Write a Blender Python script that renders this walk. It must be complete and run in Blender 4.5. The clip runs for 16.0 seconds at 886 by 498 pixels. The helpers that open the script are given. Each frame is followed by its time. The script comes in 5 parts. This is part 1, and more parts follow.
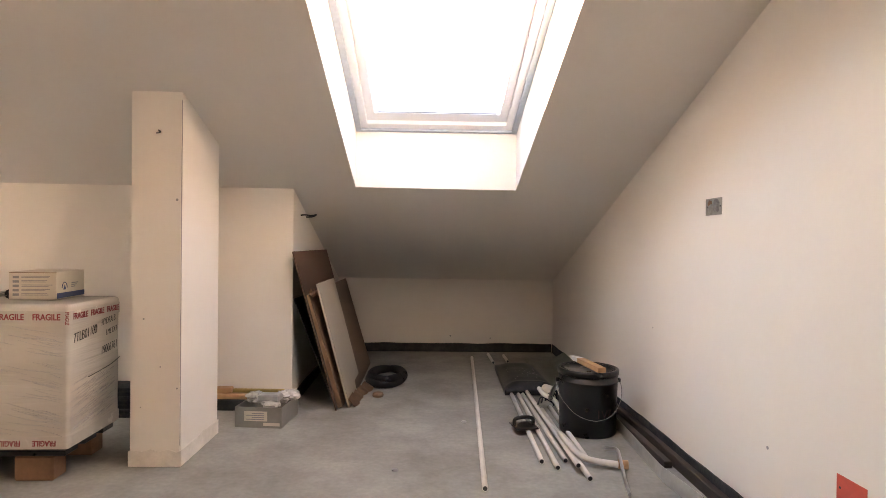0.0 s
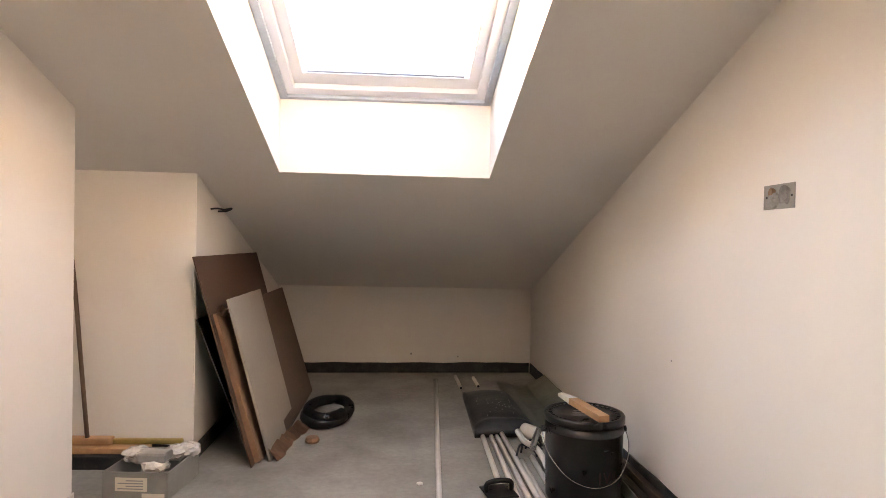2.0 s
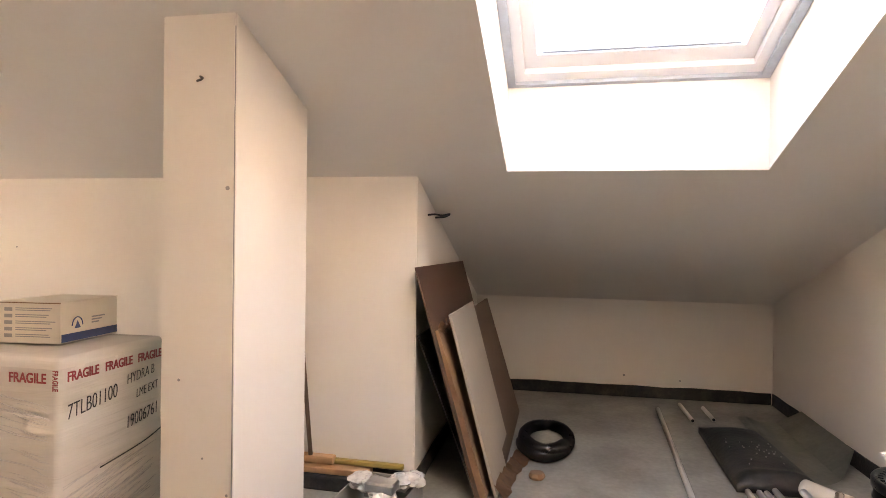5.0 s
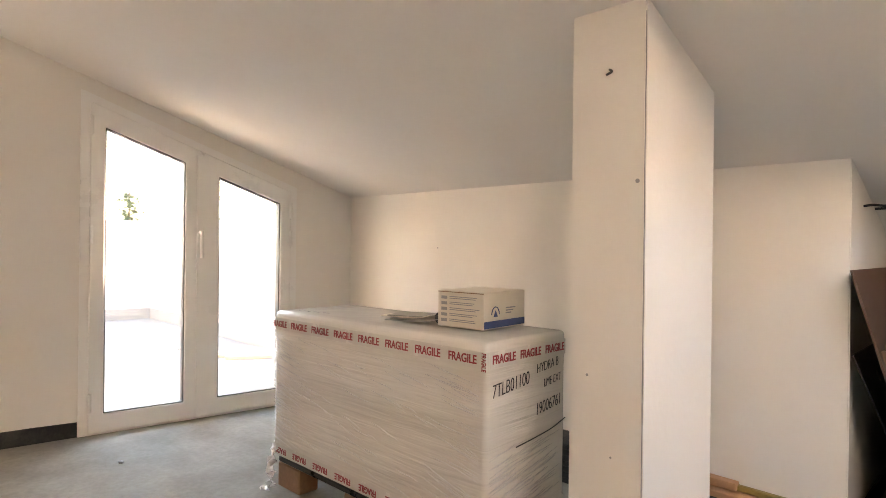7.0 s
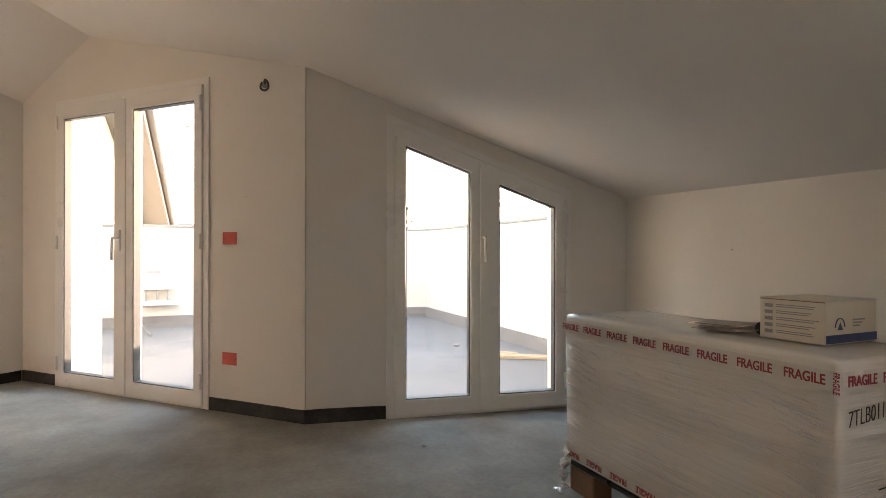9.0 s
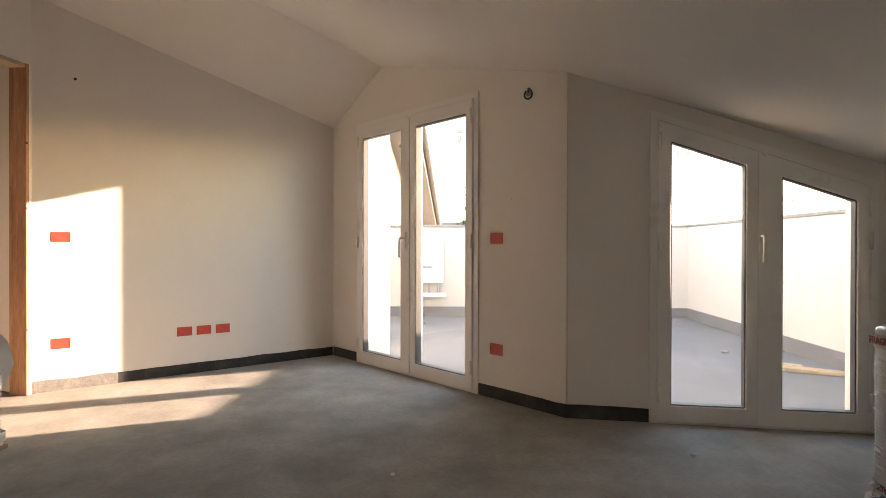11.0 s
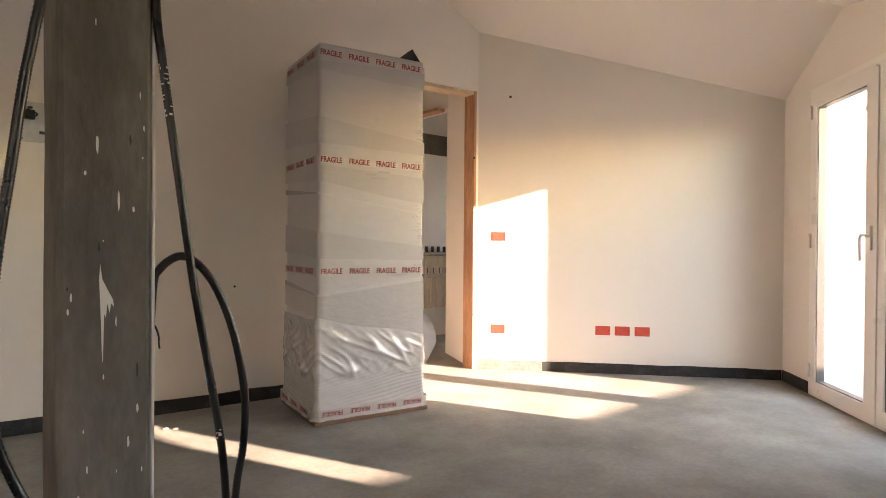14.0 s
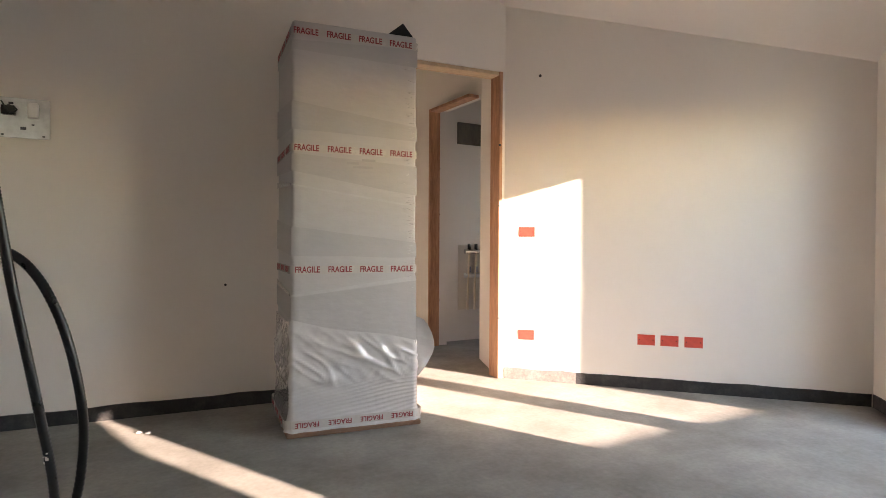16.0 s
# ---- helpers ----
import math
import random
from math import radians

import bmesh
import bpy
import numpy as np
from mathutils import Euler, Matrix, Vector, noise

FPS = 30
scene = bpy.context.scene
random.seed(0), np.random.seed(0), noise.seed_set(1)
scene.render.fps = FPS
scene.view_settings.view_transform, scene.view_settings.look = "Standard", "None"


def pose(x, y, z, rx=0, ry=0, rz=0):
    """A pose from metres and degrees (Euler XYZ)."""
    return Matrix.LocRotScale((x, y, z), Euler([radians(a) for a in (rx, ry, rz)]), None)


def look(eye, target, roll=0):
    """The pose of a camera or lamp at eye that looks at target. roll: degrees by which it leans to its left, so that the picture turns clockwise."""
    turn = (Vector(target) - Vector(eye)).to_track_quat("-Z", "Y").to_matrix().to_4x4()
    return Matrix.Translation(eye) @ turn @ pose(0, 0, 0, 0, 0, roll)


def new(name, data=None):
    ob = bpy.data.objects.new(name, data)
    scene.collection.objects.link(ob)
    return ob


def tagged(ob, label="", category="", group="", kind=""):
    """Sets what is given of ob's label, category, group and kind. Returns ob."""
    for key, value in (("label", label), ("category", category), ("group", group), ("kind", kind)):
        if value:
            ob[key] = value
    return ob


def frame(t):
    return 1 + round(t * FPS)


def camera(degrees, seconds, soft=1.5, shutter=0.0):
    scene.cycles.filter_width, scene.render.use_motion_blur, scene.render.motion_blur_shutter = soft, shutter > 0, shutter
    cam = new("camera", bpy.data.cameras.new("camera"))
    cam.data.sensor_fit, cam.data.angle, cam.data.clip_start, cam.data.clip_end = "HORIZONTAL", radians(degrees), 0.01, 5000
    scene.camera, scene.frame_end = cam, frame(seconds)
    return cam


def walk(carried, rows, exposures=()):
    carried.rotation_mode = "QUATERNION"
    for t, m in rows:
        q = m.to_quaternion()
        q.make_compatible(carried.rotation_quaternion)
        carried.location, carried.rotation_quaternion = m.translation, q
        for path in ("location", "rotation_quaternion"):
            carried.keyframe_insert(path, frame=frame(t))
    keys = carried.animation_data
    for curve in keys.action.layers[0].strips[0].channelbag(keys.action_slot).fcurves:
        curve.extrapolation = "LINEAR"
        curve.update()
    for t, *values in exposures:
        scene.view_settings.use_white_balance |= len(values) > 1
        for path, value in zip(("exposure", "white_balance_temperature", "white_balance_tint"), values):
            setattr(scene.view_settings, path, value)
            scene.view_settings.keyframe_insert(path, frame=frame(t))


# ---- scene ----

# ---- camera ----
PATH = [
    (0, pose(-0.158, 0.055, 0.953, 89.41, -0.70, -1.56)),
    (0.5, pose(-0.117, 0.277, 0.958, 89.53, -0.60, -1.46)),
    (1, pose(-0.072, 0.455, 0.967, 89.57, -0.47, -1.58)),
    (1.5, pose(-0.059, 0.655, 0.952, 89.51, -0.45, -1.77)),
    (2, pose(-0.050, 0.824, 0.969, 89.42, -0.94, -4.33)),
    (2.5, pose(-0.050, 0.949, 0.974, 89.47, -0.82, -8.15)),
    (3, pose(-0.049, 1.103, 0.952, 89.41, -0.63, -9.18)),
    (5.5, pose(-0.436, 1.202, 0.983, 90.02, -0.44, 20.09)),
    (6, pose(-0.466, 1.241, 0.959, 89.91, -0.04, 29.35)),
    (6.5, pose(-0.479, 1.229, 0.948, 90.16, -0.36, 38.54)),
    (7, pose(-0.515, 1.177, 0.948, 89.93, -0.65, 45.00)),
    (7.5, pose(-0.558, 1.117, 0.949, 90.17, -0.98, 48.27)),
    (8, pose(-0.611, 1.070, 0.953, 90.14, -0.81, 51.28)),
    (8.5, pose(-0.639, 1.067, 0.943, 90.08, -0.29, 60.83)),
    (11, pose(-0.548, 0.976, 0.963, 89.73, -0.10, 92.70)),
    (11.5, pose(-0.600, 1.136, 0.967, 89.66, 0.37, 104.52)),
    (12, pose(-0.671, 1.203, 0.958, 89.92, -0.27, 112.83)),
    (12.5, pose(-0.800, 1.254, 0.959, 89.60, -0.23, 117.83)),
    (13, pose(-0.900, 1.306, 0.954, 89.58, -0.17, 123.35)),
    (13.5, pose(-1.022, 1.405, 0.964, 89.64, 0.34, 133.02)),
    (14, pose(-1.136, 1.448, 0.950, 89.62, -0.44, 140.35)),
    (14.5, pose(-1.291, 1.449, 0.933, 89.39, -0.95, 141.90)),
    (15, pose(-1.466, 1.450, 0.932, 89.38, -0.79, 142.50)),
    (15.5, pose(-1.660, 1.492, 0.933, 89.37, -0.28, 144.25)),
    (16, pose(-1.819, 1.476, 0.939, 89.43, -0.36, 150.14)),
]
cam = camera(74.0, 16.0, soft=0.5)
walk(cam, PATH, exposures=[(0.0, 5.05, 9700, 30), (3.0, 5.2, 9900, 30), (5.5, 5.4, 9700, 30), (6.5, 5.3, 8900, 24), (7.5, 5.22, 8800, 24), (8.5, 4.35, 8300, 20), (11.0, 3.55, 8600, 23), (13.0, 4.05, 8500, 24), (14.5, 4.42, 8300, 25), (16.0, 4.1, 7500, 22)])

# ---- sky and sun ----
SUN_AZ, SUN_EL = radians(25.4), radians(14.3)      # west of north, height
world = bpy.data.worlds.new("sky")
scene.world = world
world.use_nodes = True
wn = world.node_tree.nodes
sky = wn.new("ShaderNodeTexSky")
sky.sky_type = "NISHITA"
sky.sun_disc = False
sky.sun_elevation, sky.sun_rotation = SUN_EL, -SUN_AZ
sky.air_density, sky.dust_density = 1.0, 0.25
world.node_tree.links.new(sky.outputs[0], wn["Background"].inputs[0])
wn["Background"].inputs[1].default_value = 0.15
sun = new("sun", bpy.data.lights.new("sun", "SUN"))
sun.data.energy, sun.data.angle, sun.data.color = 2.2, radians(0.6), (1.0, 0.85, 0.75)
sun.matrix_world = look((-4, 8, 6), (-4 + math.sin(SUN_AZ) * math.cos(SUN_EL), 8 - math.cos(SUN_AZ) * math.cos(SUN_EL), 6 - math.sin(SUN_EL)))

skylamp = new("skylight_daylight", bpy.data.lights.new("skylight_daylight", "AREA"))
skylamp.data.shape, skylamp.data.size, skylamp.data.size_y = "RECTANGLE", 0.78, 1.5
skylamp.data.energy, skylamp.data.color = 0.05, (0.95, 0.97, 1.0)
skylamp.matrix_world = pose(-0.11, 2.60, 1.965, -19.1, 0, 0)


# ---- materials ----
def mat(name, color, rough=0.6, metal=0.0, vary=0.08, scale=3.0, fine=40.0, bump=0.1, coat=0.0, stretch=(1, 1, 1), second=None, mixat=0.55, spec=0.5):
    """A surface: base colour with large stains and fine grain, and fine relief."""
    m = bpy.data.materials.new(name)
    m.use_nodes = True
    t, n = m.node_tree.links, m.node_tree.nodes
    b = n["Principled BSDF"]
    b.inputs["Roughness"].default_value, b.inputs["Metallic"].default_value = rough, metal
    b.inputs["Coat Weight"].default_value, b.inputs["Coat Roughness"].default_value = coat, 0.12
    b.inputs["Specular IOR Level"].default_value = spec
    co, mp = n.new("ShaderNodeTexCoord"), n.new("ShaderNodeMapping")
    mp.inputs["Scale"].default_value = stretch
    t.new(co.outputs["Object"], mp.inputs[0])
    big, small = n.new("ShaderNodeTexNoise"), n.new("ShaderNodeTexNoise")
    big.inputs["Scale"].default_value, small.inputs["Scale"].default_value = scale, fine
    big.inputs["Detail"].default_value, small.inputs["Detail"].default_value = 6, 4
    big.inputs["Roughness"].default_value = 0.65
    t.new(mp.outputs[0], big.inputs["Vector"])
    t.new(mp.outputs[0], small.inputs["Vector"])
    ramp = n.new("ShaderNodeValToRGB")
    lo = [c * (1 - vary) for c in color]
    hi = [min(1, c * (1 + vary)) for c in (second or color)]
    ramp.color_ramp.elements[0].position, ramp.color_ramp.elements[1].position = mixat - 0.2, mixat + 0.2
    ramp.color_ramp.elements[0].color, ramp.color_ramp.elements[1].color = (*lo, 1), (*hi, 1)
    t.new(big.outputs["Fac"], ramp.inputs[0])
    grain = n.new("ShaderNodeMix")
    grain.data_type, grain.blend_type = "RGBA", "OVERLAY"
    grain.inputs[0].default_value = min(1, vary * 1.1)
    t.new(ramp.outputs[0], grain.inputs[6])
    t.new(small.outputs["Fac"], grain.inputs[7])
    t.new(grain.outputs[2], b.inputs["Base Color"])
    rr = n.new("ShaderNodeMapRange")
    rr.inputs[3].default_value, rr.inputs[4].default_value = max(0.02, rough - 0.12), min(1, rough + 0.12)
    t.new(big.outputs["Fac"], rr.inputs[0])
    t.new(rr.outputs[0], b.inputs["Roughness"])
    if bump:
        bp = n.new("ShaderNodeBump")
        bp.inputs["Strength"].default_value, bp.inputs["Distance"].default_value = bump, 0.01
        t.new(small.outputs["Fac"], bp.inputs["Height"])
        t.new(bp.outputs[0], b.inputs["Normal"])
    return m


PLASTER = mat("plaster", (0.77, 0.745, 0.70), 0.9, vary=0.025, scale=1.2, fine=60, bump=0.06)
CEILING = mat("ceiling_paint", (0.74, 0.72, 0.685), 0.9, vary=0.03, scale=0.9, fine=50, bump=0.05)
SCREED = mat("screed", (0.285, 0.281, 0.255), 0.88, vary=0.15, scale=2.2, fine=45, bump=0.06, second=(0.355, 0.35, 0.322), spec=0.08)
STRIP = mat("edge_strip", (0.035, 0.037, 0.04), 0.85, vary=0.25, scale=9, fine=80, bump=0.3, second=(0.07, 0.068, 0.064), mixat=0.64)
STRIP_PALE = mat("pale_edge_strip", (0.22, 0.215, 0.205), 0.85, vary=0.3, scale=9, fine=80, bump=0.3)
PVC = mat("white_pvc", (0.80, 0.80, 0.78), 0.3, vary=0.02, scale=2, fine=30, bump=0.01)
GASKET = mat("gasket", (0.09, 0.09, 0.085), 0.6, vary=0.1)
CONCRETE = mat("concrete", (0.118, 0.108, 0.087), 0.8, vary=0.22, scale=4, fine=60, bump=0.35, second=(0.185, 0.17, 0.14), stretch=(1, 1, 0.35))
SPLASH = mat("paint_splash", (0.75, 0.73, 0.68), 0.6, vary=0.05)
WOOD = mat("raw_wood", (0.40, 0.205, 0.115), 0.65, vary=0.25, scale=3, fine=24, bump=0.15, stretch=(6, 6, 0.6), second=(0.48, 0.27, 0.16))
PALEPLANK = mat("weathered_plank", (0.50, 0.39, 0.27), 0.7, vary=0.2, scale=4, fine=30, bump=0.12)
LATH = mat("pale_lath", (0.52, 0.30, 0.16), 0.6, vary=0.2, scale=4, fine=30, bump=0.12)
HARDBOARD = mat("hardboard", (0.105, 0.056, 0.036), 0.6, vary=0.2, scale=3, fine=90, bump=0.08)
CARD = mat("brown_cardboard", (0.25, 0.145, 0.088), 0.8, vary=0.15, scale=6, fine=70, bump=0.1)
DARKWOOD = mat("dark_plank_wood", (0.065, 0.047, 0.036), 0.6, vary=0.25, scale=4, fine=30, bump=0.15, stretch=(6, 0.6, 6))
BROWNPANEL = mat("brown_panel_wood", (0.15, 0.092, 0.06), 0.6, vary=0.12, scale=3, fine=40, bump=0.08)
RAILMETAL = mat("dull_galvanised", (0.42, 0.42, 0.40), 0.45, metal=0.25, vary=0.15, scale=6, fine=40, bump=0.06)
PANEL = mat("beige_panel", (0.40, 0.35, 0.285), 0.55, vary=0.05, scale=3, fine=50, bump=0.03)
WHITECARD = mat("white_carton", (0.68, 0.63, 0.55), 0.6, vary=0.05, scale=5, fine=60, bump=0.04)
INK = mat("ink", (0.03, 0.03, 0.035), 0.6, vary=0.1, bump=0)
GREYINK = mat("faint_print", (0.30, 0.30, 0.31), 0.6, vary=0.1, bump=0)
BLUEINK = mat("blue_print", (0.04, 0.07, 0.20), 0.5, vary=0.08, bump=0)
REDINK = mat("red_print", (0.28, 0.02, 0.028), 0.35, vary=0.1, bump=0)
TAPE = mat("white_tape", (0.60, 0.575, 0.54), 0.25, vary=0.05, scale=14, fine=50, bump=0.1)
BLACKPL = mat("black_plastic", (0.012, 0.013, 0.013), 0.3, vary=0.3, scale=8, fine=40, bump=0.05)
TUBE = mat("grey_conduit", (0.66, 0.64, 0.60), 0.35, vary=0.1, scale=6, fine=30, bump=0.04)
REDBOX = mat("red_box_cover", (0.60, 0.085, 0.06), 0.45, vary=0.1, scale=20, fine=50, bump=0.05)
METAL = mat("galvanised_metal", (0.55, 0.56, 0.56), 0.35, metal=0.9, vary=0.12, scale=10, fine=40, bump=0.05)
STEEL = mat("bright_steel", (0.6, 0.6, 0.58), 0.25, metal=1.0, vary=0.1)
MATFOAM = mat("grey_sheet", (0.25, 0.255, 0.215), 0.75, vary=0.15, scale=5, fine=50, bump=0.15)
RENDERW = mat("terrace_render", (0.64, 0.605, 0.55), 0.9, vary=0.03, scale=2, fine=70, bump=0.1)
TERRACE = mat("terrace_membrane", (0.22, 0.22, 0.22), 0.8, vary=0.12, scale=1.5, fine=50, bump=0.1, spec=0.15)
ROOFTILE = mat("roof_soffit", (0.13, 0.115, 0.11), 0.8, vary=0.2, scale=4, fine=30, bump=0.2)
GROUND = mat("far_ground", (0.14, 0.14, 0.11), 0.95, vary=0.3, scale=0.05, fine=0.8, bump=0)
LEAF = mat("conifer_needles", (0.035, 0.055, 0.03), 0.7, vary=0.3, scale=2, fine=20, bump=0.2)
BARK = mat("bark", (0.09, 0.065, 0.045), 0.9, vary=0.3, scale=5, fine=30, bump=0.4)
BAGFILM = mat("crumpled_clear_bag", (0.62, 0.61, 0.58), 0.15, vary=0.1, scale=20, fine=40, bump=0.4, coat=0.5)
PIPECREAM = mat("cream_pipe", (0.70, 0.60, 0.44), 0.4, vary=0.06, scale=6, fine=30, bump=0.02)
TRAYPL = mat("grey_tray", (0.26, 0.255, 0.235), 0.5, vary=0.1, scale=8, fine=40, bump=0.05)
YELLOW = mat("yellow_level", (0.36, 0.26, 0.08), 0.45, vary=0.1)
# White sash paint with the sky's blue cast put into its colour.
SKYTINTWHITE = mat("sky_tinted_white", (0.80, 0.83, 0.88), 0.35, vary=0.02, scale=2, fine=30, bump=0.01)
SKYSEAL = mat("foil_seal", (0.38, 0.45, 0.53), 0.4, metal=0.0, vary=0.1, scale=12, fine=40, bump=0.15)


def film(name, color, second, ang, dens=22.0, rough=0.22, bump=0.35):
    """Stretch film over a carton: pale bands and fine stretched creases that run round it."""
    m = bpy.data.materials.new(name)
    m.use_nodes = True
    t, n = m.node_tree.links, m.node_tree.nodes
    b = n["Principled BSDF"]
    co = n.new("ShaderNodeTexCoord")
    mp, mp2 = n.new("ShaderNodeMapping"), n.new("ShaderNodeMapping")
    for q, s in ((mp, (1.1, 1.1, dens)), (mp2, (0.5, 0.5, 4.5))):
        q.inputs["Rotation"].default_value = (ang, ang * 0.6, 0)
        q.inputs["Scale"].default_value = s
        t.new(co.outputs["Object"], q.inputs[0])
    crease, band = n.new("ShaderNodeTexNoise"), n.new("ShaderNodeTexNoise")
    crease.inputs["Scale"].default_value, crease.inputs["Detail"].default_value = 3.2, 6
    crease.inputs["Distortion"].default_value = 0.6
    band.inputs["Scale"].default_value, band.inputs["Detail"].default_value = 1.5, 2
    t.new(mp.outputs[0], crease.inputs["Vector"])
    t.new(mp2.outputs[0], band.inputs["Vector"])
    ramp, r2 = n.new("ShaderNodeValToRGB"), n.new("ShaderNodeValToRGB")
    ramp.color_ramp.elements[0].position, ramp.color_ramp.elements[1].position = 0.44, 0.56
    ramp.color_ramp.elements[0].color, ramp.color_ramp.elements[1].color = (*color, 1), (*second, 1)
    r2.color_ramp.elements[0].position, r2.color_ramp.elements[1].position = 0.58, 0.72
    # Creases are mixed paler, which puts their white highlights into the colour.
    mixc = n.new("ShaderNodeMix")
    mixc.data_type = "RGBA"
    mixc.inputs[7].default_value = (*[min(0.9, c * 1.25) for c in second], 1)
    t.new(band.outputs["Fac"], ramp.inputs[0])
    t.new(crease.outputs["Fac"], r2.inputs[0])
    sc = n.new("ShaderNodeMath")
    sc.operation = "MULTIPLY"
    sc.inputs[1].default_value = 0.30
    t.new(r2.outputs[0], sc.inputs[0])
    t.new(sc.outputs[0], mixc.inputs[0])
    t.new(ramp.outputs[0], mixc.inputs[6])
    t.new(mixc.outputs[2], b.inputs["Base Color"])
    b.inputs["Roughness"].default_value = 0.5
    b.inputs["Coat Weight"].default_value, b.inputs["Coat Roughness"].default_value = 0.8, rough
    bp = n.new("ShaderNodeBump")
    bp.inputs["Strength"].default_value, bp.inputs["Distance"].default_value = bump, 0.012
    t.new(crease.outputs["Fac"], bp.inputs["Height"])
    t.new(bp.outputs[0], b.inputs["Coat Normal"])
    t.new(bp.outputs[0], b.inputs["Normal"])
    return m


CRATEFILM = film("crate_film", (0.575, 0.55, 0.505), (0.64, 0.615, 0.57), 0.13, dens=20, rough=0.16, bump=0.38)
FOAM_A = mat("pale_foam_wrap", (0.53, 0.52, 0.515), 0.5, vary=0.04, scale=3, fine=14, bump=0.22, coat=0.1, stretch=(1, 1, 2.2))
FOAM_B = mat("grey_foam_wrap", (0.475, 0.468, 0.464), 0.5, vary=0.04, scale=3, fine=14, bump=0.22, coat=0.1, stretch=(1, 1, 2.2))
LOOSEFILM = mat("loose_film", (0.62, 0.615, 0.61), 0.22, vary=0.05, scale=9, fine=14, bump=0.25, coat=1.0, stretch=(1, 1, 1.6))
SMEARED = mat("plaster_smeared_strip", (0.72, 0.69, 0.64), 0.85, vary=0.12, scale=14, fine=60, bump=0.3)


def glass(name):
    """Thin clear glazing: light goes straight through, with gloss that grows towards grazing sight."""
    m = bpy.data.materials.new(name)
    m.use_nodes = True
    t, n = m.node_tree.links, m.node_tree.nodes
    clear, gloss, mix = n.new("ShaderNodeBsdfTransparent"), n.new("ShaderNodeBsdfGlossy"), n.new("ShaderNodeMixShader")
    clear.inputs[0].default_value = (0.965, 0.98, 0.97, 1)
    gloss.inputs["Roughness"].default_value = 0.01
    lw = n.new("ShaderNodeLayerWeight")
    up, gain, base = [n.new("ShaderNodeMath") for k in range(3)]
    for node, op, v in ((up, "POWER", 4.0), (gain, "MULTIPLY", 0.6), (base, "ADD", 0.035)):
        node.operation = op
        node.inputs[1].default_value = v
    t.new(lw.outputs["Facing"], up.inputs[0])
    t.new(up.outputs[0], gain.inputs[0])
    t.new(gain.outputs[0], base.inputs[0])
    t.new(base.outputs[0], mix.inputs[0])
    t.new(clear.outputs[0], mix.inputs[1])
    t.new(gloss.outputs[0], mix.inputs[2])
    t.new(mix.outputs[0], n["Material Output"].inputs[0])
    return m


GLASS = glass("window_glass")


def frosted(name):
    """A thin translucent label: most daylight comes through it."""
    m = bpy.data.materials.new(name)
    m.use_nodes = True
    t, n = m.node_tree.links, m.node_tree.nodes
    clear, body, mix = n.new("ShaderNodeBsdfTransparent"), n.new("ShaderNodeBsdfDiffuse"), n.new("ShaderNodeMixShader")
    clear.inputs[0].default_value, body.inputs[0].default_value = (0.8, 0.78, 0.77, 1), (0.6, 0.58, 0.56, 1)
    mix.inputs[0].default_value = 0.55
    t.new(clear.outputs[0], mix.inputs[1])
    t.new(body.outputs[0], mix.inputs[2])
    t.new(mix.outputs[0], n["Material Output"].inputs[0])
    return m


STICKER = frosted("pane_sticker")


# ---- mesh helpers ----
def part(name, bm, material, parent=None, label=""):
    me = bpy.data.meshes.new(name)
    bm.normal_update()
    bm.to_mesh(me)
    bm.free()
    me.materials.append(material)
    ob = new(name, me)
    if parent:
        ob.parent = parent
    if label:
        ob["label"] = label
    return ob


def thing(name, loc, label, category, group="", rz=0.0, kind=""):
    ob = new(name)
    ob.empty_display_size = 0.05
    ob.matrix_world = pose(*loc, 0, 0, rz)
    return tagged(ob, label, category, group, kind)


def hexa(bm, p):
    """A six-sided block from eight corners: four below, four above, both anticlockwise from above."""
    v = [bm.verts.new(q) for q in p]
    for f in ((3, 2, 1, 0), (4, 5, 6, 7), (0, 1, 5, 4), (1, 2, 6, 5), (2, 3, 7, 6), (3, 0, 4, 7)):
        bm.faces.new([v[i] for i in f])
    return v


def block(bm, x0, x1, y0, y1, z0, z1):
    return hexa(bm, [(x0, y0, z0), (x1, y0, z0), (x1, y1, z0), (x0, y1, z0), (x0, y0, z1), (x1, y0, z1), (x1, y1, z1), (x0, y1, z1)])


def box_bm(x0, x1, y0, y1, z0, z1, bevel=0.0, seg=2):
    bm = bmesh.new()
    block(bm, x0, x1, y0, y1, z0, z1)
    if bevel:
        bmesh.ops.bevel(bm, geom=bm.edges[:], offset=bevel, segments=seg, affect="EDGES", profile=0.6)
    return bm


def prism(bm, pts, low, high):
    """A plan polygon (anticlockwise) raised between two height functions of x, y."""
    a = [bm.verts.new((x, y, low(x, y))) for x, y in pts]
    b = [bm.verts.new((x, y, high(x, y))) for x, y in pts]
    bm.faces.new(a[::-1])
    bm.faces.new(b)
    for i in range(len(pts)):
        j = (i + 1) % len(pts)
        bm.faces.new((a[i], a[j], b[j], b[i]))


